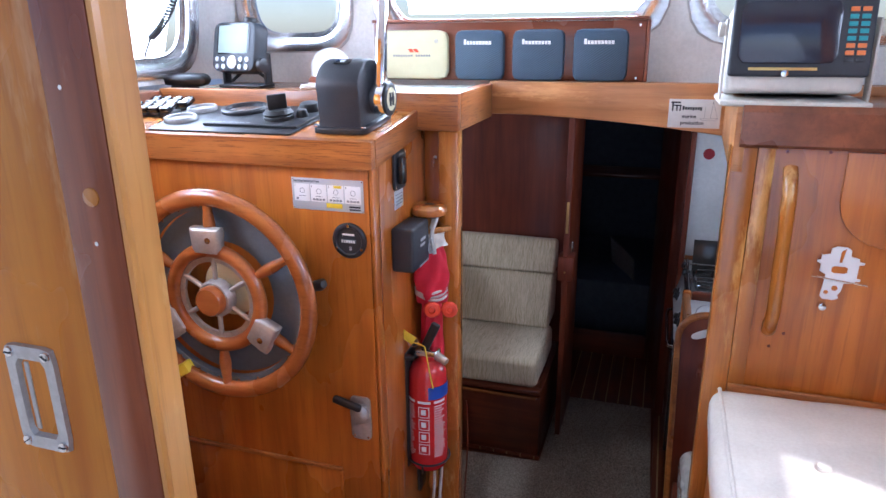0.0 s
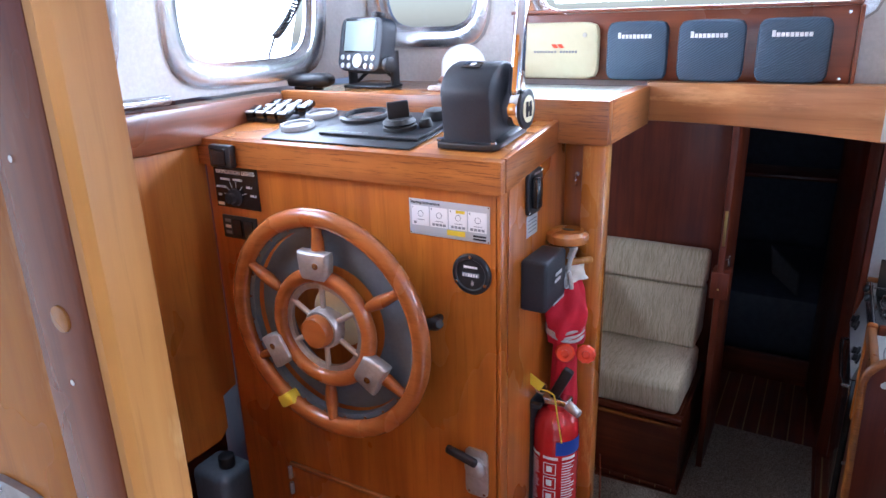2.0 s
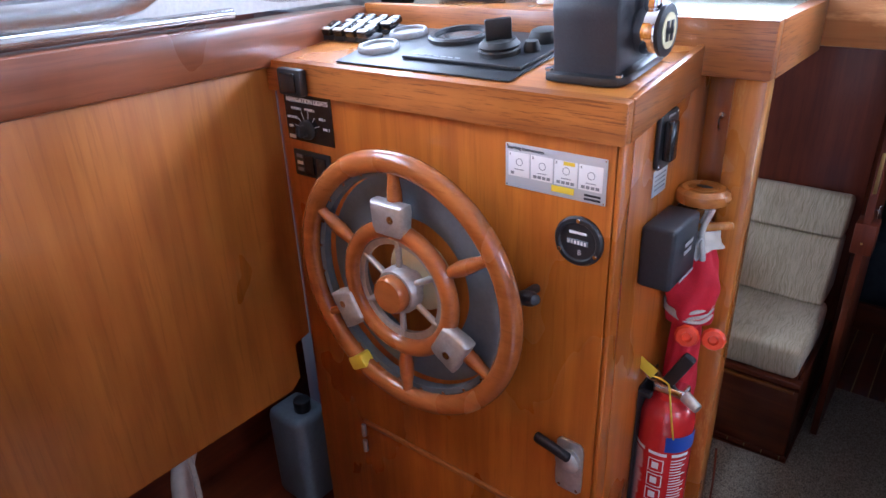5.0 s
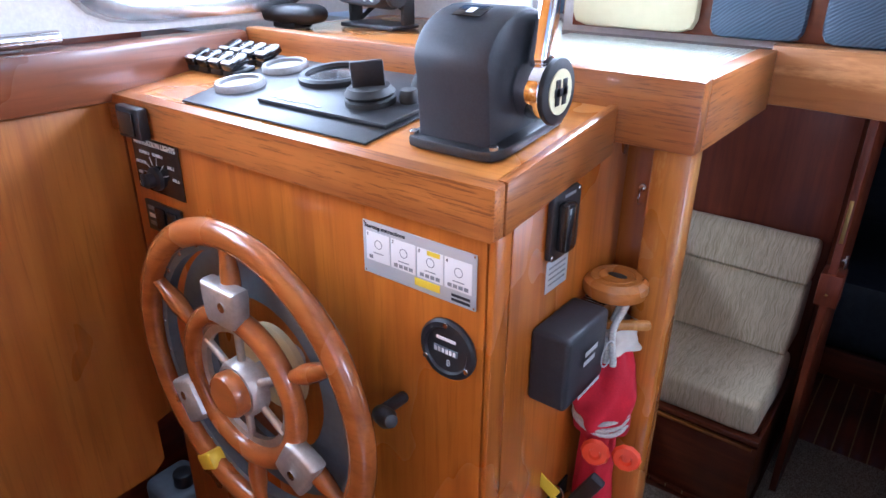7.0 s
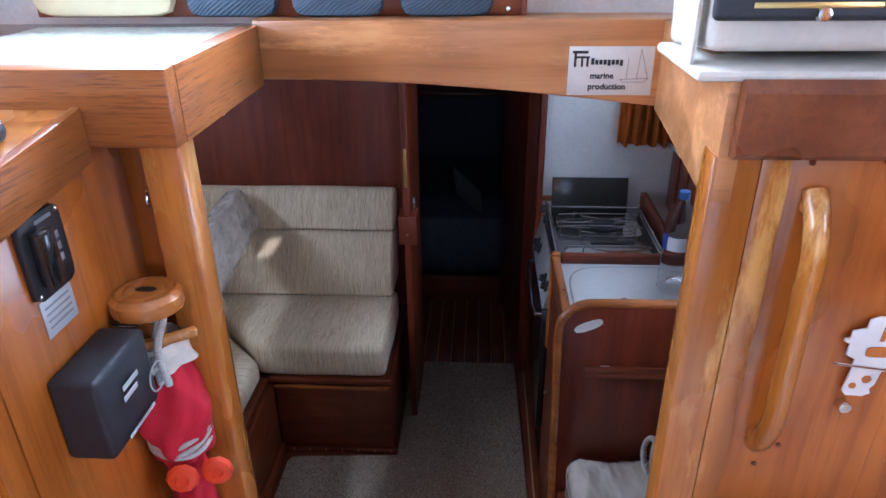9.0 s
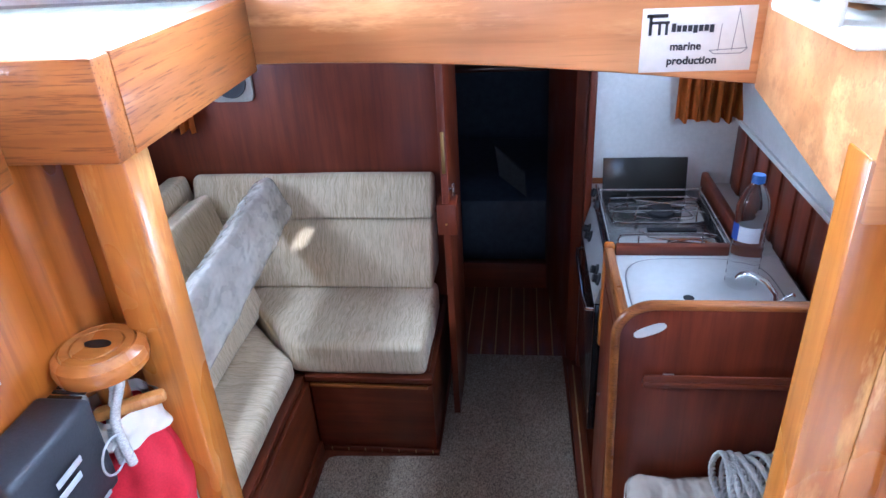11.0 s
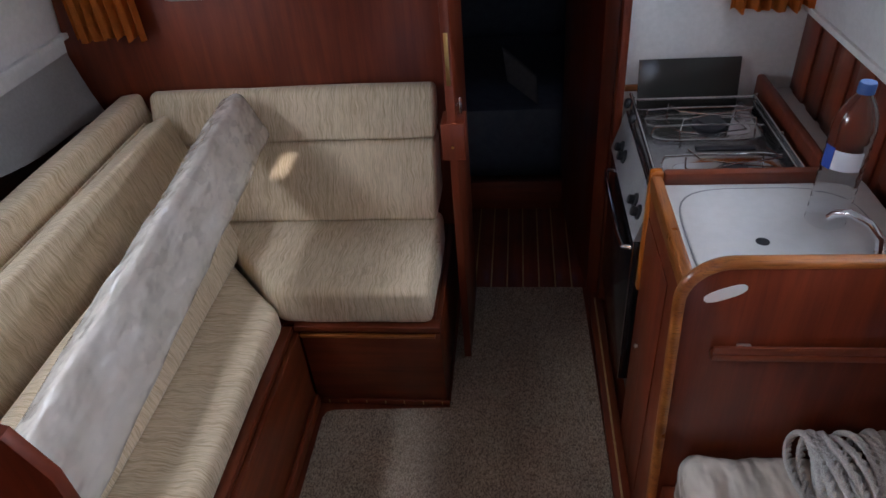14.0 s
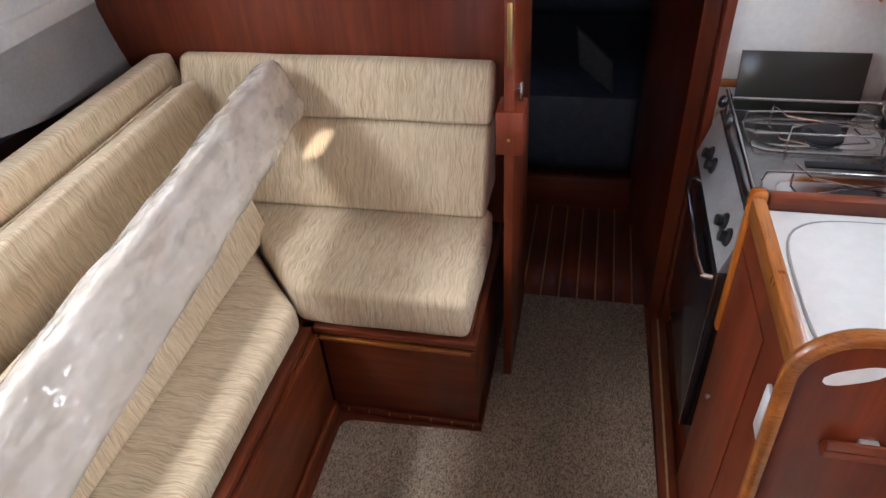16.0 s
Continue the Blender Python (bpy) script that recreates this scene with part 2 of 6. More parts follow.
MAT_RUBBER = speckled("pale green non-slip mesh", (0.62, 0.64, 0.56), (0.50, 0.52, 0.45), 60, 0.8, 0.2)


def carpet():
    m = mat("grey brown carpet", (0.2, 0.17, 0.13), 0.95, Sheen_Weight=0.2)
    v = coords(m, (1.0, 0.55, 1))
    n = nd(m, "ShaderNodeTexNoise", Scale=230.0, Detail=4.0, Roughness=0.75)
    g = nd(m, "ShaderNodeTexNoise", Scale=7.0, Detail=3.0)
    wire(m, v, n.inputs["Vector"])
    wire(m, v, g.inputs["Vector"])
    c = ramp(m, n.outputs["Fac"], [(0.36, (0.085, 0.058, 0.038)), (0.48, (0.31, 0.228, 0.152)), (0.62, (0.56, 0.45, 0.32))])
    t = ramp(m, g.outputs["Fac"], [(0.3, (0.85, 0.85, 0.85)), (0.7, (1.1, 1.1, 1.1))])
    wire(m, mix(m, c, t, 1.0, "MULTIPLY"), m.node_tree.nodes["Principled BSDF"].inputs["Base Color"])
    bump(m, n.outputs["Fac"], 0.9, 0.004)
    return m


def cling_film():
    """Milky clear sheeting pulled into sharp creases over a cushion."""
    m = mat("clear plastic sheeting", (0.62, 0.58, 0.53), 0.22, 0, 1.0, Coat_IOR=1.7)
    m.node_tree.nodes["Principled BSDF"].inputs["Coat Roughness"].default_value = 0.07
    g = nd(m, "ShaderNodeTexNoise", Scale=9.0, Detail=2.0)
    wire(m, coords(m, (1, 0.6, 1)), g.inputs["Vector"])
    c = ramp(m, g.outputs["Fac"], [(0.35, (0.62, 0.56, 0.47)), (0.65, (0.75, 0.69, 0.60))])
    wire(m, c, m.node_tree.nodes["Principled BSDF"].inputs["Base Color"])
    # creases tilt the glossy skin in small facets
    jitter = nd(m, "ShaderNodeTexNoise", Scale=22.0, Detail=2.0)
    wire(m, coords(m, (1, 1, 1)), jitter.inputs["Vector"])
    shift = nd(m, "ShaderNodeVectorMath")
    shift.operation = "MULTIPLY_ADD"
    wire(m, jitter.outputs["Color"], shift.inputs[0])
    shift.inputs[1].default_value = (1.4, 1.4, 1.4)
    wire(m, coords(m, (34, 17, 34)), shift.inputs[2])
    cells = nd(m, "ShaderNodeTexVoronoi", Scale=1.0)
    cells.feature = "SMOOTH_F1"
    cells.inputs["Smoothness"].default_value = 0.6
    wire(m, shift.outputs[0], cells.inputs["Vector"])
    tilt = nd(m, "ShaderNodeVectorMath")
    tilt.operation = "MULTIPLY_ADD"
    wire(m, cells.outputs["Color"], tilt.inputs[0])
    tilt.inputs[1].default_value = (0.9, 0.9, 0.9)
    geo = nd(m, "ShaderNodeNewGeometry")
    base = nd(m, "ShaderNodeVectorMath")
    base.operation = "SUBTRACT"
    wire(m, geo.outputs["Normal"], base.inputs[0])
    base.inputs[1].default_value = (0.45, 0.45, 0.45)
    wire(m, base.outputs[0], tilt.inputs[2])
    unit = nd(m, "ShaderNodeVectorMath")
    unit.operation = "NORMALIZE"
    wire(m, tilt.outputs[0], unit.inputs[0])
    wire(m, unit.outputs[0], m.node_tree.nodes["Principled BSDF"].inputs["Coat Normal"])
    soft_fold = nd(m, "ShaderNodeTexNoise", Scale=1.0, Detail=2.0, Roughness=0.45)
    wire(m, coords(m, (17, 9, 17)), soft_fold.inputs["Vector"])
    bump(m, soft_fold.outputs["Fac"], 0.9, 0.040)
    return m


def wavy_rubber():
    """Instrument cover with raised wavy lines."""
    m = mat("dark blue rubber waves", (0.042, 0.075, 0.115), 0.55)
    w = nd(m, "ShaderNodeTexWave", Scale=70.0, Distortion=7.0, Detail=0.0)
    w.bands_direction = "Z"
    w.inputs["Detail Scale"].default_value = 0.35
    skew = nd(m, "ShaderNodeMapping", Rotation=(0, 0.5, 0))
    wire(m, coords(m, (1.2, 1, 1)), skew.inputs[0])
    wire(m, skew.outputs[0], w.inputs["Vector"])
    c = ramp(m, w.outputs["Fac"], [(0.25, (0.034, 0.060, 0.092)), (0.6, (0.056, 0.094, 0.140))])
    wire(m, c, m.node_tree.nodes["Principled BSDF"].inputs["Base Color"])
    bump(m, w.outputs["Fac"], 0.28, 0.002)
    return m


CARPET, FILM, WAVES = carpet(), cling_film(), wavy_rubber()


# ---- mesh tools ----
def bx(lo, hi, b=0.002, bm=None, seg=2):
    """A box between two corners with rounded edges, added to bm."""
    t = bmesh.new()
    bmesh.ops.create_cube(t, size=1)
    c, s = [(p + q) / 2 for p, q in zip(lo, hi)], [abs(q - p) for p, q in zip(lo, hi)]
    bmesh.ops.transform(t, matrix=Matrix.Translation(c) @ Matrix.Diagonal((*s, 1)), verts=t.verts)
    b = min(b, 0.48 * min(s))
    if b > 0:
        bmesh.ops.bevel(t, geom=t.edges[:], offset=b, segments=seg, affect="EDGES", profile=0.5)
    return add(t, bm)


def add(t, bm=None):
    if bm is None:
        return t
    me = bpy.data.meshes.new("tmp")
    t.to_mesh(me)
    t.free()
    bm.from_mesh(me)
    bpy.data.meshes.remove(me)
    return bm


def cy(p0, p1, r0, r1=None, n=24, bm=None, b=0.0):
    """A round bar or cone from p0 to p1."""
    r1 = r0 if r1 is None else r1
    p0, p1 = Vector(p0), Vector(p1)
    t = bmesh.new()
    bmesh.ops.create_cone(t, cap_ends=True, segments=n, radius1=r0, radius2=r1, depth=(p1 - p0).length)
    if b:
        rims = [e for e in t.edges if abs(e.verts[0].co.z - e.verts[1].co.z) < 1e-6]
        bmesh.ops.bevel(t, geom=rims, offset=b, segments=2, affect="EDGES", profile=0.5)
    q = (p1 - p0).to_track_quat("Z", "Y").to_matrix().to_4x4()
    bmesh.ops.transform(t, matrix=Matrix.Translation((p0 + p1) / 2) @ q, verts=t.verts)
    return add(t, bm)


def lathe(profile, centre, way, n=32, bm=None):
    """Turns (radius, height) pairs round an axis through centre."""
    t = bmesh.new()
    q = Matrix.Translation(centre) @ Vector(way).to_track_quat("Z", "Y").to_matrix().to_4x4()
    rings = []
    for r, h in profile:
        rings.append([t.verts.new(q @ Vector((r * math.cos(a), r * math.sin(a), h))) for a in (2 * math.pi * i / n for i in range(n))])
    for a, b in zip(rings, rings[1:]):
        for i in range(n):
            t.faces.new((a[i], a[(i + 1) % n], b[(i + 1) % n], b[i]))
    if profile[0][0] > 0:
        t.faces.new(rings[0][::-1])
    if profile[-1][0] > 0:
        t.faces.new(rings[-1])
    bmesh.ops.remove_doubles(t, verts=t.verts, dist=1e-6)
    return add(t, bm)


def sweep(points, r, n=8, bm=None, closed=False):
    """A round tube along a line of points."""
    pts = [Vector(p) for p in points]
    t = bmesh.new()
    rings, side = [], None
    m = len(pts)
    for i, p in enumerate(pts):
        a = pts[i - 1] if (i or closed) else p
        b = pts[(i + 1) % m] if (i < m - 1 or closed) else p
        d = (b - a).normalized()
        if side is None:
            side = d.orthogonal().normalized()
        side = (side - d * side.dot(d)).normalized()
        up = d.cross(side)
        rings.append([t.verts.new(p + r * (side * math.cos(k) + up * math.sin(k))) for k in (2 * math.pi * j / n for j in range(n))])
    for i in range(m if closed else m - 1):
        a, b = rings[i], rings[(i + 1) % m]
        for j in range(n):
            t.faces.new((a[j], a[(j + 1) % n], b[(j + 1) % n], b[j]))
    if not closed:
        t.faces.new(rings[0][::-1])
        t.faces.new(rings[-1])
    bmesh.ops.recalc_face_normals(t, faces=t.faces)
    return add(t, bm)


def prism(outline, axis, a, b, bev=0.0, bm=None):
    """A flat outline, given in the other two axes in xyz order, drawn out along an axis from a to b."""
    t = bmesh.new()
    k = "xyz".index(axis)

    def at(p, v):
        q = list(p)
        q.insert(k, v)
        return q

    lo, hi = [t.verts.new(at(p, a)) for p in outline], [t.verts.new(at(p, b)) for p in outline]
    t.faces.new(lo)
    t.faces.new(hi)
    n = len(outline)
    for i in range(n):
        t.faces.new((lo[i], lo[(i + 1) % n], hi[(i + 1) % n], hi[i]))
    bmesh.ops.recalc_face_normals(t, faces=t.faces)
    if bev:
        rim = [e for e in t.edges if abs(e.verts[0].co[k] - e.verts[1].co[k]) < 1e-6]
        bmesh.ops.bevel(t, geom=rim, offset=bev, segments=2, affect="EDGES", profile=0.5)
    return add(t, bm)


def squircle(cu, cv, a, b, power=5.0, n=48):
    out = []
    for i in range(n):
        k = 2 * math.pi * i / n
        c, s = math.cos(k), math.sin(k)
        r = (abs(c / a) ** power + abs(s / b) ** power) ** (-1 / power)
        out.append((cu + r * c, cv + r * s))
    return out


def ring_plate(rings, place, bm=None):
    """Bridges flat loops of (u, v, w) points with equal counts, closed into a ring; place maps them to the world."""
    t = bmesh.new()
    loops = [[t.verts.new(place(*p)) for p in loop] for loop in rings]
    n = len(loops[0])
    for a, b in zip(loops, loops[1:] + loops[:1]):
        for i in range(n):
            t.faces.new((a[i], a[(i + 1) % n], b[(i + 1) % n], b[i]))
    bmesh.ops.recalc_face_normals(t, faces=t.faces)
    return add(t, bm)


def wall_bay(u0, u1, v0, v1, hole, thick, place, bm=None):
    """One bay of a wall with a rounded opening (centre u, v, half sizes) that goes right through."""
    cu, cv, a, b = hole
    angles = [2 * math.pi * i / 56 for i in range(56)]
    angles += [math.atan2(v - cv, u - cu) % (2 * math.pi) for u in (u0, u1) for v in (v0, v1)]
    inner, outer = [], []
    for k in sorted(angles):
        c, s = math.cos(k), math.sin(k)
        r = (abs(c / a) ** 5 + abs(s / b) ** 5) ** -0.2
        inner.append((cu + r * c, cv + r * s))
        far = min(((u1 - cu) / c if c > 0 else (u0 - cu) / c) if abs(c) > 1e-9 else 9e9, ((v1 - cv) / s if s > 0 else (v0 - cv) / s) if abs(s) > 1e-9 else 9e9)
        outer.append((cu + far * c, cv + far * s))
    loops = [[(*p, 0) for p in outer], [(*p, 0) for p in inner], [(*p, thick) for p in inner], [(*p, thick) for p in outer]]
    return ring_plate(loops, place, bm)


def soft(bm, amount, size, seed=0.0):
    """Pushes points a little in and out, as stuffing or cloth does."""
    bm.normal_update()
    for v in bm.verts:
        v.co += v.normal * amount * noise.noise(v.co * size + Vector((seed, 3.1, 7.7)))
    return bm


def cushion(lo, hi, r, puff=0.012, seed=0.0, cuts=10):
    """An upholstered block: rounded, slightly domed and uneven."""
    t = bx(lo, hi, r, seg=4)
    bmesh.ops.subdivide_edges(t, edges=[e for e in t.edges if e.calc_length() > 0.08], cuts=cuts, use_grid_fill=True)
    c = Vector([(p + q) / 2 for p, q in zip(lo, hi)])
    h = Vector([abs(q - p) / 2 for p, q in zip(lo, hi)])
    t.normal_update()
    moves = []
    for v in t.verts:
        d = v.co - c
        f = [min(1.0, abs(x / y)) for x, y in zip(d, h)]
        f.sort()
        moves.append(v.normal * (puff * (1 - f[0] ** 2) * (1 - f[1] ** 4) + 0.004 * noise.noise(v.co * 9 + Vector((seed, 0, 0)))))
    for v, m in zip(t.verts, moves):
        v.co += m
    return t


def turn(bm, m):
    bmesh.ops.transform(bm, matrix=m, verts=bm.verts)
    return bm


def linked(name, bm, material, smooth=True):
    me = bpy.data.meshes.new(name)
    bm.to_mesh(me)
    bm.free()
    me.materials.append(material)
    if smooth:
        me.polygons.foreach_set("use_smooth", [True] * len(me.polygons))
        me.set_sharp_from_angle(angle=radians(38))
    return new(name, me)


def part(name, bm, material, parent, label=""):
    o = linked(name, bm, material)
    o.parent = parent
    o.matrix_parent_inverse = parent.matrix_basis.inverted() if parent.parent is None else Matrix()
    return tagged(o, label)


def thing(name, at, label, category, group="", kind=""):
    o = new(name)
    o.empty_display_size = 0.02
    o.matrix_world = Matrix.Translation(at)
    return tagged(o, label, category, group, kind)


def whole(name, bm, material, label, category, group="", kind=""):
    return tagged(linked(name, bm, material), label, category, group, kind)


def built(name, bm, material, label="", category="wall"):
    return tagged(linked(name, bm, material), label, category, kind="structure")


def letters(text, size, m, material, parent, name="lettering", thick=0.0003, bold=0.0, align="CENTER"):
    """Words laid flat as a mesh at the pose m (x along the line, y up the line)."""
    c = bpy.data.curves.new(name, "FONT")
    c.body, c.size, c.extrude, c.offset = text, size, thick, bold
    c.align_x, c.align_y = align, "CENTER"
    c.resolution_u = 3
    o = bpy.data.objects.new(name, c)
    scene.collection.objects.link(o)
    dep = bpy.context.evaluated_depsgraph_get()
    me = bpy.data.meshes.new_from_object(o.evaluated_get(dep))
    bpy.data.objects.remove(o)
    t = bmesh.new()
    t.from_mesh(me)
    bpy.data.meshes.remove(me)
    turn(t, m)
    return part(name, t, material, parent)


def facing_aft(x, y, z, tilt=0.0):
    """The pose of a sign on a surface that faces aft (towards -y)."""
    return pose(x, y, z, 90 - tilt, 0, 0)


# ---- structure: wheelhouse ----
FLOOR_W = 0.72
built("water", bx((-400, -400, -0.62), (400, 400, -0.6), 0), speckled("harbour water", (0.32, 0.36, 0.38), (0.24, 0.28, 0.30), 0.8, 0.2, 0.3), "calm grey harbour water under the boat", "water")
# added out of view, kept white to bounce sun up onto the door
built("bounce_floor_aft", bx((-1.0, -2.2, FLOOR_W - 0.05), (1.25, -0.7605, FLOOR_W - 0.01), 0.002), GRP, "unseen white sole added behind the doorway to bounce light", "floor")
built("floor_wheelhouse", bx((-1.2, -0.76, FLOOR_W - 0.04), (1.3, 0.27, FLOOR_W), 0.002), MAHOG_Y, "varnished wheelhouse sole", "floor")
built("step_companionway", bx((0.03, 0.33, 0.0), (0.53, 0.62, 0.40), 0.006), MAHOG_X, "mahogany step down into the saloon", "step")


def port_place(u, v, w):
    return (-0.735 - w + 0.10 * (v - 1.88), u, v)


def stbd_place(u, v, w):
    return (1.25 + w - 0.10 * (v - 1.88), u, v)


def front_place(u, v, w):
    return (u, 0.60 + w - 0.06 * (v - 1.88), v)


ROOF = 2.46
PORT_HOLES = [(-0.39, 2.10, 0.235, 0.185), (0.185, 2.10, 0.205, 0.185)]
STBD_HOLES = [(-0.49, 2.10, 0.185, 0.185), (0.30, 2.10, 0.19, 0.185)]
FRONT_HOLES = [(-0.545, 2.17, 0.15, 0.20), (0.045, 2.17, 0.34, 0.19), (0.70, 2.17, 0.235, 0.19)]


def windowed_wall(name, bays, holes, place, label, v0=1.88):
    t = bmesh.new()
    for (u0, u1), hole in zip(bays, holes):
        wall_bay(u0, u1, v0, ROOF, hole, 0.05, place, t)
    return built(name, t, GRP, label)


windowed_wall("wall_port", [(-0.76, -0.10), (-0.10, 0.62)], PORT_HOLES, port_place, "white textured wheelhouse side with rounded windows")
windowed_wall("wall_starboard", [(-0.76, -0.10), (-0.10, 0.62)], STBD_HOLES, stbd_place, "white textured wheelhouse side with rounded windows")
windowed_wall("wall_windscreen", [(-0.80, -0.34), (-0.34, 0.42), (0.42, 1.32)], FRONT_HOLES, front_place, "white textured windscreen bulkhead with rounded windows", 1.86)


def window(name, hole, place, label):
    cu, cv, a, b = hole
    w = thing(name, place(cu, cv - b, 0), label, "window", kind="structure")
    loops = [[(*p, d) for p in squircle(cu, cv, a + g, b + g, 5, 56)] for g, d in ((0.026, 0.0), (0.022, -0.009), (0.004, -0.011), (-0.012, -0.004), (-0.014, 0.03), (0.0, 0.03))]
    part("window_frame", ring_plate(loops, place), ALU, w, "polished aluminium rim")
    gl = bmesh.new()
    gl.faces.new([gl.verts.new(place(*p, 0.024)) for p in squircle(cu, cv, a, b, 5, 56)])
    g = part("pane", gl, GLASS, w)
    g.visible_shadow = False
    loops = [[(*p, d) for p in squircle(cu, cv, a - g2, b - g2, 5, 56)] for g2, d in ((0.012, 0.02), (0.012, 0.012), (0.026, 0.012), (0.026, 0.02))]
    part("sliding_frame", ring_plate(loops, place), ALU, w, "inner aluminium sash")
    return w


k = 1
for holes, place in ((PORT_HOLES, port_place), (STBD_HOLES, stbd_place), (FRONT_HOLES, front_place)):
    for h in holes:
        window(f"window_{k}", h, place, "rounded aluminium-framed boat window with clear glass")
        k += 1

# overhang aft of the bulkhead is added, unseen, to shade door and console
built("ceiling", bx((-1.2, -1.10, ROOF), (1.45, 0.72, ROOF + 0.05), 0.004), GRP, "white wheelhouse ceiling, run on aft unseen for shade", "ceiling")
# lower port side of the wheelhouse
built("wall_port_panel", prism([(-0.70, 1.165), (-0.062, 1.165), (-0.040, 1.185), (-0.040, 1.262), (-0.002, 1.272), (-0.002, 1.80), (-0.70, 1.80)], "x", -0.735, -0.705, 0.001), TEAK_SIDE, "varnished teak plywood side panel")
built("trim_port_rail", bx((-0.745, -0.705, 1.797), (-0.690, 0.222, 1.872), 0.008), RAIL_RED, "reddish varnished side rail", "trim")
built("wall_port_locker", bx((-1.15, -0.705, FLOOR_W), (-1.10, 0.27, 1.90), 0.002), MAHOG_Y, "dark locker lining behind the side panel")
tube = whole("curtain_track", cy((-0.715, -0.66, 1.885), (-0.715, -0.055, 1.885), 0.0095, n=20, b=0.002), ALU, "aluminium tube lying along the side rail", "tube")
# aft bulkhead with the doorway
built("wall_aft_port", bx((-1.2, -0.700, FLOOR_W), (-0.06, -0.672, ROOF), 0.002), DOOR_PLY, "worn varnished aft bulkhead")
built("wall_aft_starboard", bx((0.88, -0.755, FLOOR_W), (1.45, -0.70, ROOF), 0.002), TEAK_Z, "varnished aft bulkhead")
built("wall_aft_header", bx((0.06, -0.755, 2.36), (0.88, -0.70, ROOF), 0.002), TEAK_X, "door header")
built("wall_starboard_lower", bx((1.24, -0.70, FLOOR_W), (1.30, 0.62, 1.88), 0.002), TEAK_Z, "varnished starboard side")

# unseen walls added round the cockpit to keep low sky light out
built("sky_block_aft", bx((-1.2, -2.25, FLOOR_W), (1.45, -2.2, 1.85), 0.004), GRP, "unseen white wall behind, added to block low sky")
built("sky_block_port", bx((-1.2, -2.2, FLOOR_W), (-1.0, -0.76, 2.05), 0.004), GRP, "unseen white side wall added to block low sky")
built("sky_block_starboard", bx((1.25, -2.2, FLOOR_W), (1.45, -0.76, 1.75), 0.004), GRP, "unseen white side wall added to block low sky")

# the sliding door at the port side of the doorway
door = thing("door_1", (0.0, -0.755, FLOOR_W), "worn varnished wooden wheelhouse door standing open beside the doorway", "door", kind="structure")
part("door_panel", bx((-0.55, -0.733, FLOOR_W), (0.0245, -0.703, 2.35), 0.002), DOOR_PLY, door)
part("door_stile", bx((0.025, -0.737, FLOOR_W), (0.0708, -0.702, 2.35), 0.003), JAMB_DARK, door, "dark worn stile")
part("door_edge", prism([(0.0712, -0.736), (0.0735, -0.734), (0.0640, -0.699), (0.0560, -0.697), (0.0560, -0.7015), (0.0712, -0.7015)], "z", FLOOR_W, 2.35, 0.001), JAMB, door, "pale weathered edge")
part("plug", cy((0.051, -0.7355, 1.885), (0.051, -0.7382, 1.885), 0.0066, n=20, b=0.0006), POST, door, "round wooden plug")
for px, pz in ((0.041, 1.957), (0.049, 1.852), (0.046, 2.02)):
    part("screw", cy((px, -0.7355, pz), (px, -0.7376, pz), 0.0016, n=12), STEEL, door)
PX, PZ = -0.038, 1.716
pull = part("flush_pull", ring_plate([[(*p, d) for p in squircle(PX, PZ, a, b, 12, 40)] for a, b, d in ((0.0245, 0.046, 0.0), (0.0240, 0.0455, 0.004), (0.0150, 0.0345, 0.004), (0.0120, 0.030, -0.010))], lambda u, v, w: (u, -0.7335 - w, v)), CAST, door, "worn metal flush pull")
part("recess", bx((PX - 0.0132, -0.7322, PZ - 0.031), (PX + 0.0132, -0.7312, PZ + 0.031), 0.0002), GREY, pull)
part("recess_lip", bx((PX - 0.0105, -0.7345, PZ - 0.030), (PX - 0.0060, -0.7324, PZ + 0.030), 0.001), CAST, pull)
for sx in (-0.0182, 0.0182):
    for sz in (-0.0395, 0.0395):
        part("screw", lathe([(0.0045, 0), (0.004, 0.0018), (0.0, 0.0026)], (PX + sx, -0.7375, PZ + sz), (0, -1, 0), 14), STEEL, pull)
        part("screw_slot", turn(bx((-0.0034, -0.0003, -0.0004), (0.0034, 0.0003, 0.0004), 0), Matrix.Translation((PX + sx, -0.7402, PZ + sz)) @ pose(0, 0, 0, 0, 900 * sx + 400 * sz, 0)), INK, pull)

# ---- structure: dash shelf, posts, beam ----
built("dash_shelf", bx((-0.735, 0.245, 1.840), (0.012, 0.600, 1.866), 0.002), TEAK_TOP, "varnished dash shelf under the windscreen", "shelf")
built("dash_edge_front", bx((-0.700, 0.222, 1.800), (0.0212, 0.246, 1.876), 0.003), TEAK_X, "varnished teak edging of the dash", "trim")
built("dash_edge_side", bx((-0.002, 0.2462, 1.800), (0.0212, 0.5027, 1.876), 0.001), TEAK_Y, "varnished teak edging beside the companionway", "trim")
arch = [(0.0135, 1.882), (0.0135, 1.806)] + [(0.0215 + 0.53 * i / 14, 1.806 - 0.036 * (i / 14) ** 1.4 + 0.004 * math.sin(math.pi * i / 14)) for i in range(15)] + [(0.5515, 1.882)]
built("beam_companionway", prism(arch, "y", 0.503, 0.545, 0.004), BEAM, "pale teak beam over the companionway", "beam")
built("shelf_starboard", bx((0.022, 0.545, 1.850), (1.24, 0.615, 1.878), 0.003), BEAM, "narrow wooden ledge under the windscreen", "shelf")
side = [(0.243, 1.868), (0.243, 1.742), (0.262, 1.735), (0.503, 1.768), (0.503, 1.880)]
built("coaming_starboard", prism(side, "x", 0.538, 0.560, 0.004), BEAM, "pale teak coaming beside the companionway", "trim")
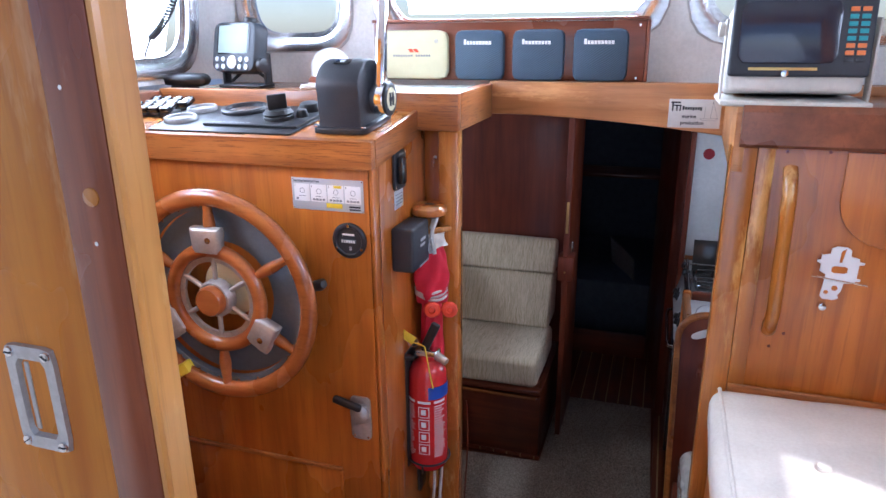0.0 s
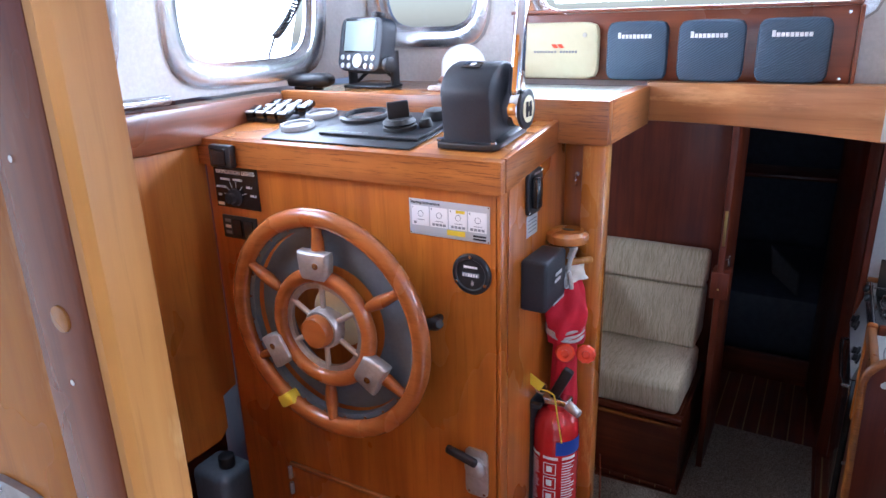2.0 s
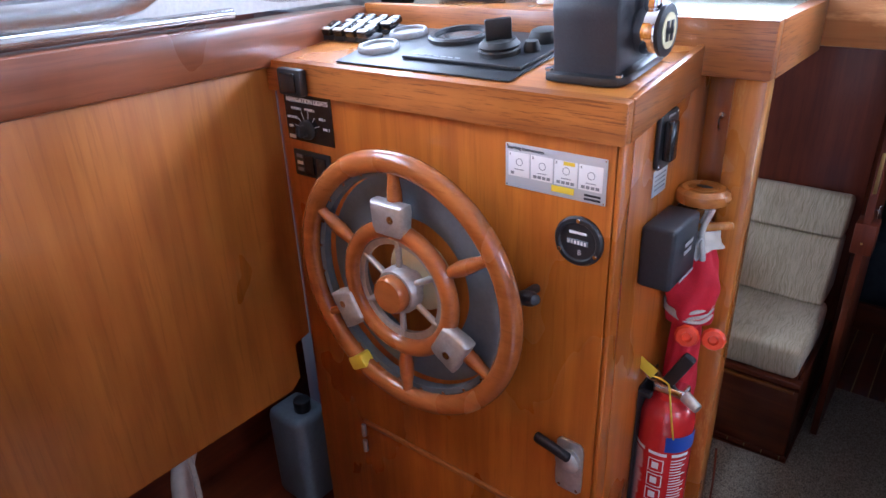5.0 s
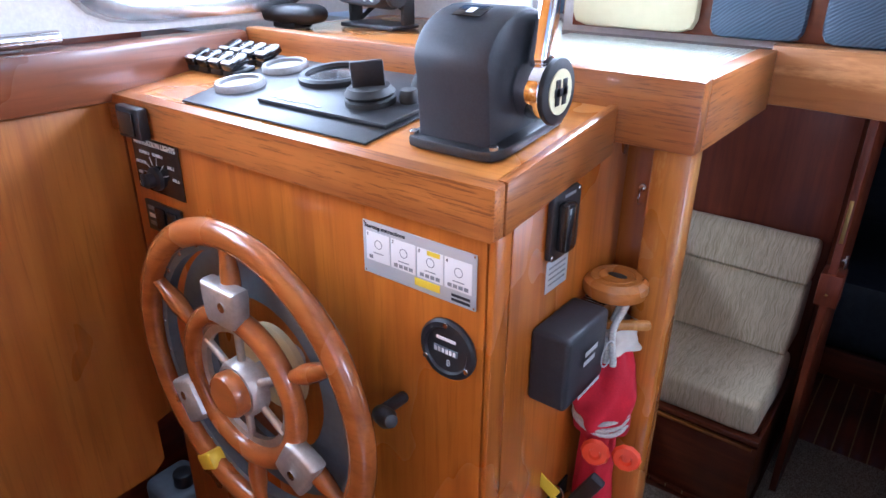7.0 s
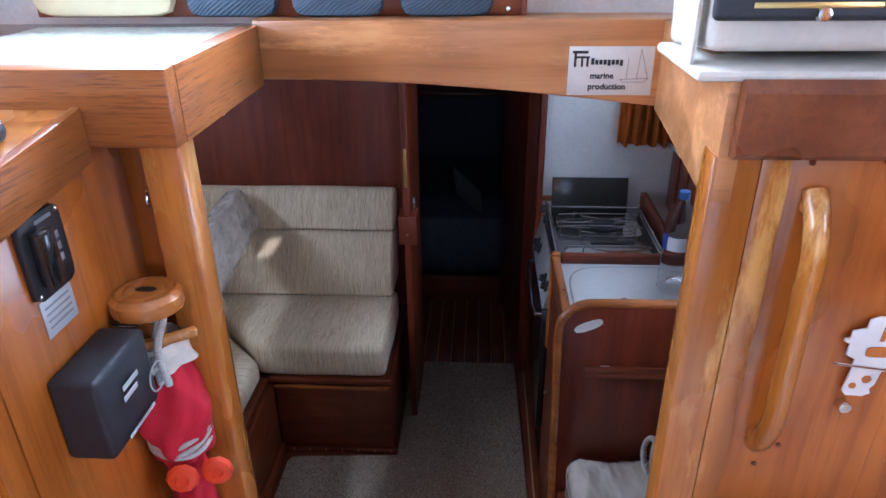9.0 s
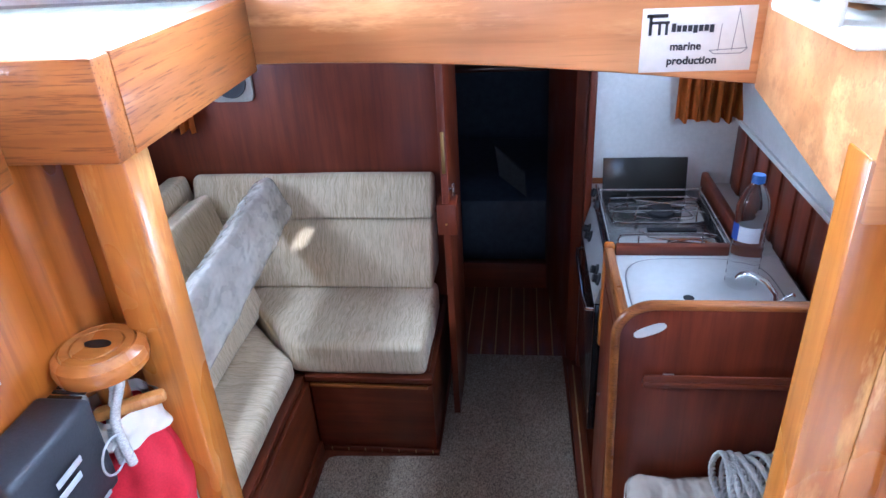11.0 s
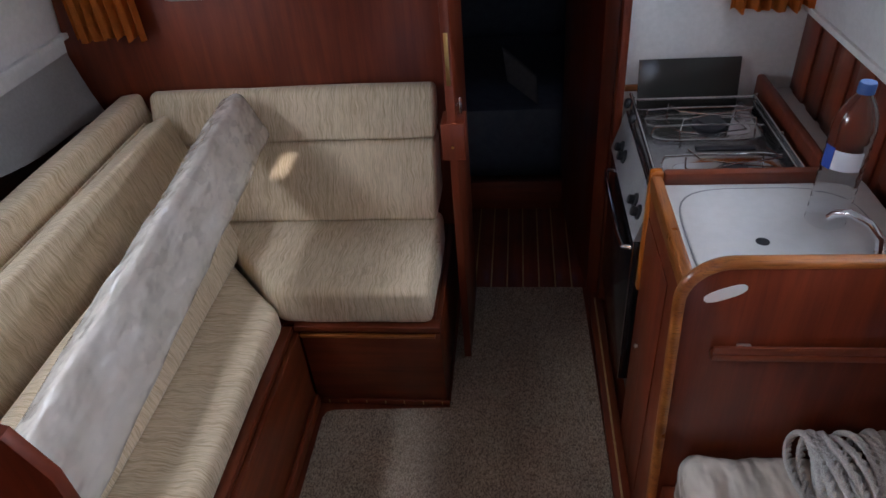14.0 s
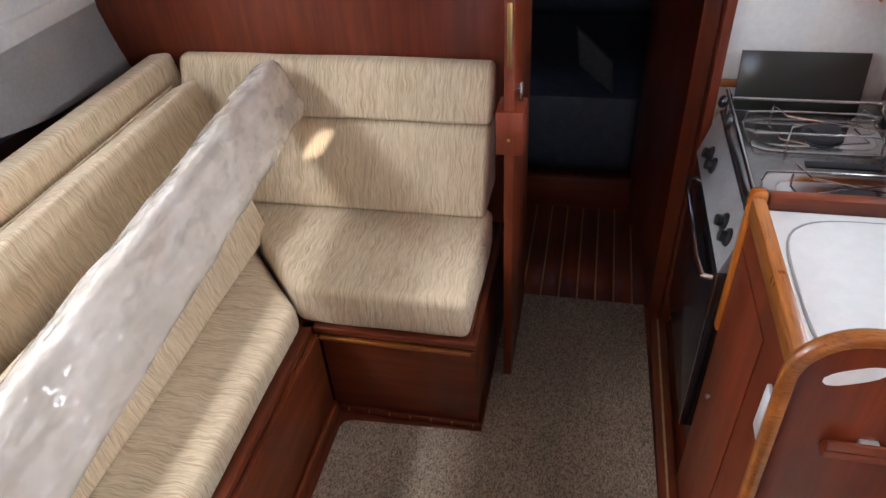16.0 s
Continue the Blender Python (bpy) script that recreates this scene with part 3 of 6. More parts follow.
built("post_port", bx((-0.027, 0.234, FLOOR_W), (0.0165, 0.272, 1.7995), 0.005), POST, "pale varnished companionway post", "post")
built("wall_port_bulkhead", bx((-0.088, 0.284, 0.0), (-0.0275, 0.291, 1.80), 0.001), TEAK_Z, "varnished strip of bulkhead beside the console")
built("wall_port_bulkhead_low", bx((-1.45, 0.316, 0.0), (-0.110, 0.34, 1.838), 0.002), MAHOG_Z, "bulkhead between wheelhouse and saloon")
built("post_starboard", bx((0.536, 0.244, FLOOR_W), (0.582, 0.282, 1.7893), 0.003), POST, "pale varnished companionway post", "post")
built("wall_starboard_bulkhead", bx((0.60, 0.285, 0.0), (1.45, 0.32, 1.838), 0.002), MAHOG_Z, "bulkhead between wheelhouse and saloon")

# ---- steering console ----
console = thing("console", (-0.38, 0.12, FLOOR_W), "varnished teak steering console with a solid wood rim", "console")
part("front_panel", bx((-0.704, 0.0, FLOOR_W), (-0.082, 0.018, 1.775), 0.001), TEAK_Z, console)
part("corner_post", bx((-0.0815, 0.0005, FLOOR_W), (-0.0725, 0.030, 1.775), 0.004), TEAK_Z, console)
part("side_panel", bx((-0.0925, 0.0305, FLOOR_W), (-0.0730, 0.283, 1.80), 0.001), TEAK_Z, console)
part("top", prism([(0.004, 1.795), (0.221, 1.822), (0.221, 1.838), (0.004, 1.811)], "x", -0.698, -0.078), TEAK_TOP, console)
part("front_rim", prism([(-0.014, 1.760), (0.0038, 1.760), (0.0038, 1.812), (-0.014, 1.810)], "x", -0.712, -0.066, 0.004), TEAK_X, console)
part("side_rim", prism([(0.0045, 1.7605), (0.2215, 1.787), (0.2215, 1.841), (0.0045, 1.8125)], "x", -0.0775, -0.0655, 0.003), TEAK_Y, console)
part("locker_door", bx((-0.560, -0.004, FLOOR_W + 0.05), (-0.172, -0.0005, 1.112), 0.002), TEAK_Z, console)
part("door_moulding", bx((-0.568, -0.009, 1.112), (-0.166, -0.0005, 1.121), 0.003), TEAK_X, console)
part("door_moulding", bx((-0.1715, -0.009, FLOOR_W + 0.05), (-0.164, -0.0005, 1.1115), 0.003), TEAK_Z, console)
for hz in (1.09, 1.05):
    part("hinge_knuckle", cy((-0.572, -0.004, hz - 0.014), (-0.572, -0.004, hz + 0.014), 0.005, n=12, b=0.001), CAST, console)


def on_top(y):
    return 1.811 + 0.124 * y


# steering wheel
C = Vector((-0.370, -0.080, 1.512))
wheel = thing("steering_wheel", (C.x, 0.0, C.z), "varnished wooden ship's wheel with grey metal plate and aluminium hub", "wheel")


def torus(R, r, y, flat=1.0, n=72, m=14):
    t = bmesh.new()
    rings = []
    for i in range(n):
        a = 2 * math.pi * i / n
        rings.append([t.verts.new((C.x + (R + r * math.cos(b)) * math.cos(a), y + flat * r * math.sin(b), C.z + (R + r * math.cos(b)) * math.sin(a))) for b in (2 * math.pi * j / m for j in range(m))])
    for i in range(n):
        for j in range(m):
            t.faces.new((rings[i][j], rings[(i + 1) % n][j], rings[(i + 1) % n][(j + 1) % m], rings[i][(j + 1) % m]))
    bmesh.ops.recalc_face_normals(t, faces=t.faces)
    return t


def annulus(r0, r1, y0, y1, n=72):
    loops = [[(r * math.cos(2 * math.pi * i / n), r * math.sin(2 * math.pi * i / n), y) for i in range(n)] for r, y in ((r0, y0), (r1, y0), (r1, y1), (r0, y1))]
    return ring_plate(loops, lambda u, v, w: (C.x + u, w, C.z + v))


part("rim", torus(0.1955, 0.0170, C.y, 0.8), WHEEL, wheel)
metal = part("rim_band", annulus(0.171, 0.187, C.y + 0.006, C.y + 0.020), GREY, wheel, "grey metal inner rim")
for i in range(24):
    a = 2 * math.pi * (i + 0.5) / 24
    p = (C.x + 0.178 * math.cos(a), C.y + 0.0058, C.z + 0.178 * math.sin(a))
    part("screw", lathe([(0.003, 0), (0.0026, 0.0012), (0, 0.0016)], p, (0, -1, 0), 10), STEEL, metal)
part("inner_rim", torus(0.0960, 0.0140, C.y - 0.004, 0.9), WHEEL, wheel)
band = part("inner_band", annulus(0.072, 0.087, C.y - 0.003, C.y + 0.004), CAST, wheel, "cast aluminium ring")
part("backing_plate", annulus(0.104, 0.170, C.y + 0.030, C.y + 0.037), GREY, wheel, "grey painted ring behind the spokes")
for i in range(6):
    a = math.radians(90 + 60 * i)
    d = Vector((math.cos(a), 0, math.sin(a)))
    part("spoke", lathe([(0.0075, 0.108), (0.0095, 0.118), (0.0118, 0.135), (0.0110, 0.155), (0.0088, 0.170), (0.0088, 0.184)], C, d, 20), WHEEL, wheel)
    part("hub_spoke", cy(C + d * 0.022, C + d * 0.078, 0.0048, 0.0052, 10), CAST, wheel, "cast aluminium spoke")
for i in (0, 2, 4):
    a = math.radians(90 + 60 * i)
    d, s = Vector((math.cos(a), 0, math.sin(a))), Vector((-math.sin(a), 0, math.cos(a)))
    flare = [(-0.022, -0.027), (0.022, -0.027), (0.029, -0.018), (0.032, 0.010), (0.031, 0.022), (-0.031, 0.022), (-0.032, 0.010), (-0.029, -0.018)]
    t = prism(flare, "y", -0.012, 0.010, 0.005)
    for v in t.verts:
        v.co.y += 5.0 * v.co.x ** 2 - 0.005
    m = Matrix((s, (0, 1, 0), d)).transposed().to_4x4()
    turn(t, Matrix.Translation(C + d * 0.120 + Vector((0, -0.008, 0))) @ m)
    clamp = part("clamp", t, CAST, wheel, "cast aluminium spoke clamp")
    part("screw", lathe([(0.006, 0), (0.006, 0.0015), (0.002, 0.002), (0, 0.0008)], C + d * 0.120 + s * -0.009 + Vector((0, -0.0215, 0)), (0, -1, 0), 16), STEEL, clamp)
part("hub", lathe([(0.037, 0.0), (0.037, 0.016), (0.033, 0.022), (0.0, 0.022)], C + Vector((0, 0.008, 0)), (0, -1, 0), 32), CAST, wheel)
part("hub_cap", lathe([(0.0295, 0.0), (0.0295, 0.012), (0.026, 0.017), (0.0, 0.0185)], C + Vector((0, -0.0145, 0)), (0, -1, 0), 32), WHEEL, wheel, "turned wooden hub cap")
part("shaft", cy(C + Vector((0, 0.008, 0)), C + Vector((0, 0.08, 0)), 0.018, n=24), CAST, wheel)
part("shaft_flange", lathe([(0.058, 0), (0.058, 0.008), (0.050, 0.014), (0.03, 0.016)], (C.x + 0.002, C.y + 0.048, C.z + 0.006), (0, -1, 0), 36), CREAM, wheel, "cream plastic flange")
part("tape_mark", turn(bx((-0.0125, -0.0155, -0.019), (0.0125, 0.0155, 0.019), 0.005), Matrix.Translation(C + Vector((math.cos(math.radians(239)), 0, math.sin(math.radians(239)))) * 0.1935) @ pose(0, 0, 0, 0, 59, 0)), YELLOW, wheel, "yellow tape round the rim")

lever_knob = thing("stalk_lever", (-0.18, 0.0, 1.53), "short dark grey lever on the console face behind the wheel", "lever")
part("stem", cy((-0.185, -0.001, 1.535), (-0.180, -0.045, 1.543), 0.007, n=14, b=0.002), BLACK, lever_knob)
part("grip", lathe([(0.006, 0.0), (0.010, 0.008), (0.011, 0.028), (0.007, 0.040), (0, 0.042)], (-0.185, -0.044, 1.541), (0.75, -0.35, 0.3), 20), BLACK, lever_knob)


def plate(name, x0, x1, z0, z1, y, thick, material, label, category="sign", power=14):
    t = thing(name, ((x0 + x1) / 2, y, z0), label, category)
    part("plate", bx((x0, y - thick, z0), (x1, y, z1), 0.0005), material, t)
    return t


# starting instruction plate
st = plate("instruction_plate", -0.237, -0.091, 1.678, 1.738, -0.0006, 0.0012, LABEL_SILVER, "silver starting instructions plate with four pictograms on the console", "sign", 24)
letters("Starting instructions", 0.0068, facing_aft(-0.234, -0.0021, 1.7325), INK, st, align="LEFT")
for i in range(4):
    x = -0.232 + 0.0345 * i
    pic = part("pictogram", bx((x, -0.0024, 1.694), (x + 0.0325, -0.0019, 1.727), 0.0002), PAPER, st, "white pictogram field")
    letters(str(i + 1), 0.005, facing_aft(x + 0.003, -0.0027, 1.7235), INK, pic, "numeral")
    part("sketch", ring_plate([[(*p, d) for p in squircle(x + 0.017, 1.714, r, r, 2, 16)] for r, d in ((0.0052, 0), (0.0052, 0.0003), (0.0044, 0.0003), (0.0044, 0))], lambda u, v, w: (u, -0.0024 - w, v)), INK_GREY, pic)
    part("sketch", bx((x + 0.010, -0.0027, 1.7035), (x + 0.024, -0.0024, 1.7045), 0), INK_GREY, pic)
    for j in range(4 if i else 1):
        part("sketch", bx((x + 0.004 + 0.0066 * j, -0.0027, 1.6965), (x + 0.009 + 0.0066 * j, -0.0024, 1.7005), 0), INK_GREY, pic)
part("warning_field", bx((-0.1665, -0.0024, 1.6838), (-0.134, -0.0019, 1.6925), 0.0002), YELLOW, st, "yellow warning strip")
part("warning_field", bx((-0.150, -0.0029, 1.7215), (-0.134, -0.0024, 1.7265), 0.0002), YELLOW, st)
part("maker_mark", bx((-0.120, -0.0022, 1.6815), (-0.0975, -0.0019, 1.6845), 0), INK, st)
part("maker_mark", bx((-0.120, -0.0022, 1.6865), (-0.0975, -0.0019, 1.6895), 0), INK, st)
for sx in (-0.2345, -0.0935):
    for sz in (1.6805, 1.7355):
        part("rivet", lathe([(0.0012, 0), (0, 0.0006)], (sx, -0.0018, sz), (0, -1, 0), 10), STEEL, st)

# hour meter
hm = thing("hour_meter", (-0.123, 0, 1.59), "round black hours counter gauge set in the console", "gauge")
part("bezel", lathe([(0.0345, 0.0), (0.0345, 0.003), (0.032, 0.006), (0.027, 0.0065), (0.025, 0.004), (0.0, 0.004)], (-0.1235, -0.0003, 1.6235), (0, -1, 0), 48), BLACK, hm)
part("counter_window", bx((-0.139, -0.0062, 1.6195), (-0.109, -0.0043, 1.6265), 0.0005), GREY, hm)
for i in range(6):
    part("digit", bx((-0.1375 + 0.0047 * i, -0.0066, 1.6205), (-0.1345 + 0.0047 * i, -0.0062, 1.6255), 0), WHITE_INK if i > 1 else LABEL_SILVER, hm)
part("maker_mark", bx((-0.1365, -0.0047, 1.634), (-0.112, -0.0043, 1.6375), 0), WHITE_INK, hm)
letters("8", 0.011, facing_aft(-0.121, -0.0047, 1.6085), LABEL_SILVER, hm, "numeral")
for a in (90, 210, 330):
    part("screw", lathe([(0.0032, 0), (0.0028, 0.001), (0, 0.0014)], (-0.1235 + 0.0295 * math.cos(math.radians(a)), -0.0066, 1.6235 + 0.0295 * math.sin(math.radians(a))), (0, -1, 0), 12), STEEL, hm)

# door latch
lt = thing("slam_latch", (-0.13, 0, 1.2), "worn metal latch with a black lever on the console", "latch")
part("back_plate", prism(squircle(-0.118, 1.248, 0.0225, 0.049, 8, 40), "y", -0.005, -0.0004, 0.0015), CAST, lt)
part("boss", lathe([(0.020, 0), (0.020, 0.007), (0.014, 0.012), (0, 0.013)], (-0.118, -0.0052, 1.262), (0, -1, 0), 28), CAST, lt)
t = bx((-0.052, -0.028, -0.008), (0.010, -0.016, 0.008), 0.005, seg=3)
part("lever", turn(t, Matrix.Translation((-0.118, 0, 1.283)) @ pose(0, 0, 0, 0, 14, 0)), BLACK, lt, "black plastic lever")
for sx in (-0.133, -0.103):
    part("screw", lathe([(0.0026, 0), (0, 0.0014)], (sx, -0.0052, 1.206), (0, -1, 0), 10), STEEL, lt)

# navigation lights panel
nv = plate("navigation_light_switch", -0.684, -0.570, 1.688, 1.770, -0.0006, 0.0016, BLACK_GLOSS, "black navigation lights switch panel with white lettering", "switch panel", 30)
letters("NAVIGATION LIGHTS", 0.0104, facing_aft(-0.627, -0.0026, 1.758), WHITE_INK, nv, bold=0.0003)
knob = part("knob", lathe([(0.017, 0), (0.0165, 0.006), (0.010, 0.008), (0.010, 0.018), (0, 0.019)], (-0.632, -0.0023, 1.710), (0, -1, 0), 24), BLACK, nv)
part("pointer", bx((-0.634, -0.026, 1.704), (-0.630, -0.0205, 1.722), 0.001), BLACK, knob)
for word, wx, wz, a in (("OFF", -0.673, 1.712, 170), ("ANCHOR", -0.668, 1.728, 140), ("POWER 2", -0.655, 1.7435, 112), ("POWER 1", -0.622, 1.744, 80), ("SAIL 1", -0.593, 1.732, 48), ("SAIL 2", -0.585, 1.716, 18)):
    letters(word, 0.0058, facing_aft(wx, -0.0026, wz), WHITE_INK, nv, bold=0.00015)
    d = Vector((math.cos(math.radians(a)), 0, math.sin(math.radians(a))))
    part("mark", cy(Vector((-0.632, -0.0024, 1.710)) + d * 0.019, Vector((-0.632, -0.0024, 1.710)) + d * 0.031, 0.0004, n=6), WHITE_INK, nv)
part("mark", bx((-0.681, -0.0026, 1.691), (-0.665, -0.0022, 1.697), 0), WHITE_INK, nv)
nv.location.z -= 0.012
rk = thing("rocker_switch", (-0.632, -0.014, 1.760), "black rocker switch on the console rim", "switch")
part("housing", bx((-0.660, -0.030, 1.760), (-0.604, -0.0143, 1.803), 0.004), BLACK, rk)
part("rocker", bx((-0.650, -0.034, 1.766), (-0.614, -0.0305, 1.797), 0.002), BLACK_GLOSS, rk)
wp = plate("wiper_switch_panel", -0.674, -0.585, 1.622, 1.668, -0.0006, 0.004, BLACK, "small black panel with two switches and white symbols", "switch panel", 16)
for i in range(3):
    part("symbol", bx((-0.667, -0.0052, 1.630 + 0.012 * i), (-0.652, -0.0047, 1.6365 + 0.012 * i), 0.001), INK_GREY if i != 1 else WHITE_INK, wp)
part("rocker", bx((-0.645, -0.009, 1.629), (-0.622, -0.0048, 1.662), 0.002), BLACK_GLOSS, wp)
part("rocker", bx((-0.615, -0.009, 1.629), (-0.592, -0.0048, 1.662), 0.002), BLACK_GLOSS, wp)

wp.location.z -= 0.008

# ---- console top ----
gp = thing("gauge_panel", (-0.40, 0.1, on_top(0.1)), "matt black instrument panel with gauges let into the console top", "panel")
TOP = Matrix.Translation((0, 0, 1.811)) @ pose(0, 0, 0, math.degrees(math.atan(0.124)), 0, 0)
part("plate", turn(prism([(-0.560, 0.010), (-0.240, 0.010), (-0.240, 0.216), (-0.600, 0.216)], "z", 0.0004, 0.003, 0.0008), TOP), BLACK, gp)
part("engine_panel", turn(prism([(-0.455, 0.048), (-0.246, 0.048), (-0.246, 0.208), (-0.455, 0.208)], "z", 0.0032, 0.009, 0.002), TOP), BLACK, gp)


def gauge(x, y, r, base, material, label):
    g = part("gauge", turn(lathe([(r, 0.0), (r, 0.006), (r * 0.93, 0.009), (r * 0.80, 0.0085), (r * 0.78, 0.003), (0.0, 0.003)], (x, y, base), (0, 0, 1), 48), TOP), material, gp, label)
    part("dial", turn(cy((x, y, base + 0.0032), (x, y, base + 0.0042), r * 0.76, n=40), TOP), RIM if material is RIM else BLACK_GLOSS, g)


gauge(-0.535, 0.083, 0.033, 0.003, RIM, "round gauge with a dull metal rim")
gauge(-0.545, 0.170, 0.033, 0.003, RIM, "round gauge with a dull metal rim")
gauge(-0.425, 0.155, 0.050, 0.009, BLACK, "large black revolution counter")
key = part("key_switch", turn(lathe([(0.030, 0), (0.030, 0.006), (0.027, 0.008), (0.030, 0.012), (0.027, 0.015), (0.024, 0.019), (0, 0.020)], (-0.312, 0.098, 0.009), (0, 0, 1), 32), TOP), RUBBER, gp, "ribbed rubber key switch")
t = turn(bx((-0.019, -0.004, 0.018), (0.019, 0.004, 0.050), 0.003), Matrix.Translation((-0.312, 0.098, 0.007)) @ pose(0, 0, 0, 0, 0, 40))
part("key", turn(t, TOP), BLACK, key)
part("push_button", turn(lathe([(0.024, 0), (0.024, 0.006), (0.019, 0.016), (0.014, 0.018), (0, 0.018)], (-0.282, 0.172, 0.009), (0, 0, 1), 28), TOP), RUBBER, gp)
part("push_button", turn(lathe([(0.012, 0), (0.012, 0.006), (0.009, 0.014), (0, 0.015)], (-0.272, 0.120, 0.009), (0, 0, 1), 24), TOP), RUBBER, gp)
for i in range(7):
    part("warning_light_mark", turn(bx((-0.44 + 0.013 * i, 0.056, 0.0091), (-0.431 + 0.013 * i, 0.059, 0.0095), 0), TOP), INK_GREY, gp)


def toggle(x, y, name_label):
    s = thing("breaker_switch", (x, y, on_top(y)), name_label, "switch", "breaker switches on the console")
    part("base", turn(bx((x - 0.0125, y - 0.020, 0.0003), (x + 0.0125, y + 0.020, 0.010), 0.003), TOP), BLACK, s)
    q = turn(bx((-0.0115, -0.020, 0.0), (0.0115, 0.016, 0.013), 0.004), Matrix.Translation((x, y, 0.012)) @ pose(0, 0, 0, 16, 0, 0))
    part("lever", turn(q, TOP), BLACK_GLOSS, s, "black rocker with a white cap")
    q = turn(bx((-0.0100, -0.0185, 0.0128), (0.0100, -0.0105, 0.0148), 0.0008), Matrix.Translation((x, y, 0.012)) @ pose(0, 0, 0, 16, 0, 0))
    part("cap", turn(q, TOP), PAPER, s)
    return s


for row in range(2):
    for i in range(4):
        toggle(-0.682 + 0.029 * i + 0.004 * row, 0.128 + 0.056 * row, "small black and white breaker switch on the console top")

# throttle
th = thing("throttle_control", (-0.165, 0.1, on_top(0.1)), "black engine control box with a chrome lever on the console", "throttle")
part("base", turn(prism(squircle(-0.150, 0.098, 0.056, 0.070, 8, 40), "z", 0.0004, 0.012, 0.003), TOP), BLACK, th)
prof = [(0.038, 0.010), (0.040, 0.072)] + [(0.098 + 0.060 * math.cos(a), 0.080 + 0.044 * math.sin(a)) for a in (math.radians(172 - 14 * i) for i in range(12))] + [(0.158, 0.010)]
body = part("body", turn(prism(prof, "x", -0.193, -0.106, 0.007), TOP), NAVY_BLACK, th)
part("badge", turn(turn(bx((-0.016, -0.011, 0), (0.016, 0.011, 0.0012), 0.0005), Matrix.Translation((-0.150, 0.080, 0.1225)) @ pose(0, 0, 0, 12, 0, 0)), TOP), BLACK_GLOSS, body)
part("badge_mark", turn(turn(bx((-0.004, -0.005, 0.0012), (0.004, 0.005, 0.0018), 0.0004), Matrix.Translation((-0.150, 0.080, 0.1225)) @ pose(0, 0, 0, 12, 0, 0)), TOP), WHITE_INK, body)
for bxx, byy in ((-0.197, 0.038), (-0.103, 0.038), (-0.197, 0.158), (-0.103, 0.158)):
    part("bolt", turn(lathe([(0.005, 0), (0.005, 0.003), (0, 0.0045)], (bxx, byy, 0.012), (0, 0, 1), 12), TOP), STEEL, th)
piv = Vector((-0.105, 0.095, on_top(0.095) + 0.052))
arm = part("lever", cy(piv, piv + Vector((0.027, 0, 0)), 0.029, 0.027, 32, b=0.003), CHROME, th, "polished chrome lever")
part("boss_ring", cy(piv + Vector((0.0272, 0, 0)), piv + Vector((0.034, 0, 0)), 0.0315, n=36, b=0.003), BLACK, arm)
part("boss_badge", cy(piv + Vector((0.0342, 0, 0)), piv + Vector((0.0352, 0, 0)), 0.021, n=32), CREAM, arm)
for dz in (-0.0065, 0.0065):
    part("badge_bar", bx((piv.x + 0.0353, piv.y - 0.004 + dz, piv.z - 0.012), (piv.x + 0.0362, piv.y + 0.004 + dz, piv.z + 0.012), 0.001), BLACK, arm)
part("badge_bar", bx((piv.x + 0.0353, piv.y - 0.012, piv.z - 0.004), (piv.x + 0.0362, piv.y + 0.012, piv.z + 0.004), 0.001), BLACK, arm)
prev = piv + Vector((0.014, 0.0, 0.020))
top_end = piv + Vector((0.004, 0.055, 0.205))
t = bx((-0.008, -0.015, 0.0), (0.008, 0.015, (top_end - prev).length), 0.005, seg=3)
for v in t.verts:
    f = 1.25 - 0.45 * v.co.z / 0.19
    v.co.x *= f
    v.co.y *= f
t = turn(t, Matrix.Translation(prev) @ (top_end - prev).to_track_quat("Z", "Y").to_matrix().to_4x4())
part("lever_arm", t, CHROME, arm)
part("handle", bx((top_end.x - 0.085, top_end.y - 0.014, top_end.z - 0.012), (top_end.x + 0.014, top_end.y + 0.014, top_end.z + 0.016), 0.009, seg=3), BLACK, arm)

# ---- console side: socket, speaker box, rolled flag, extinguisher ----
sk = thing("switch_plate", (-0.073, 0.12, 1.70), "black anchor winch switch plate on the console side", "switch plate")
part("plate", prism(squircle(0.122, 1.737, 0.030, 0.038, 9, 36), "x", -0.0728, -0.066, 0.002), BLACK, sk)
part("rocker", bx((-0.066, 0.100, 1.712), (-0.052, 0.120, 1.765), 0.004), BLACK_GLOSS, sk)
for i in range(3):
    part("symbol", bx((-0.0662, 0.132, 1.722 + 0.011 * i), (-0.0656, 0.141, 1.729 + 0.011 * i), 0.001), INK_GREY, sk)
part("maker_mark", bx((-0.0662, 0.115, 1.766), (-0.0656, 0.138, 1.7695), 0), INK_GREY, sk)
for sy, sz in ((0.097, 1.705), (0.147, 1.769)):
    part("screw", lathe([(0.003, 0), (0, 0.0015)], (-0.066, sy, sz), (1, 0, 0), 10), STEEL, sk)
part("notice", bx((-0.0728, 0.099, 1.660), (-0.0718, 0.146, 1.697), 0.0004), LABEL_SILVER, sk, "small engraved notice")
for i in range(4):
    part("notice_line", bx((-0.0719, 0.104, 1.668 + 0.0065 * i), (-0.0714, 0.140, 1.670 + 0.0065 * i), 0), INK_GREY, sk)

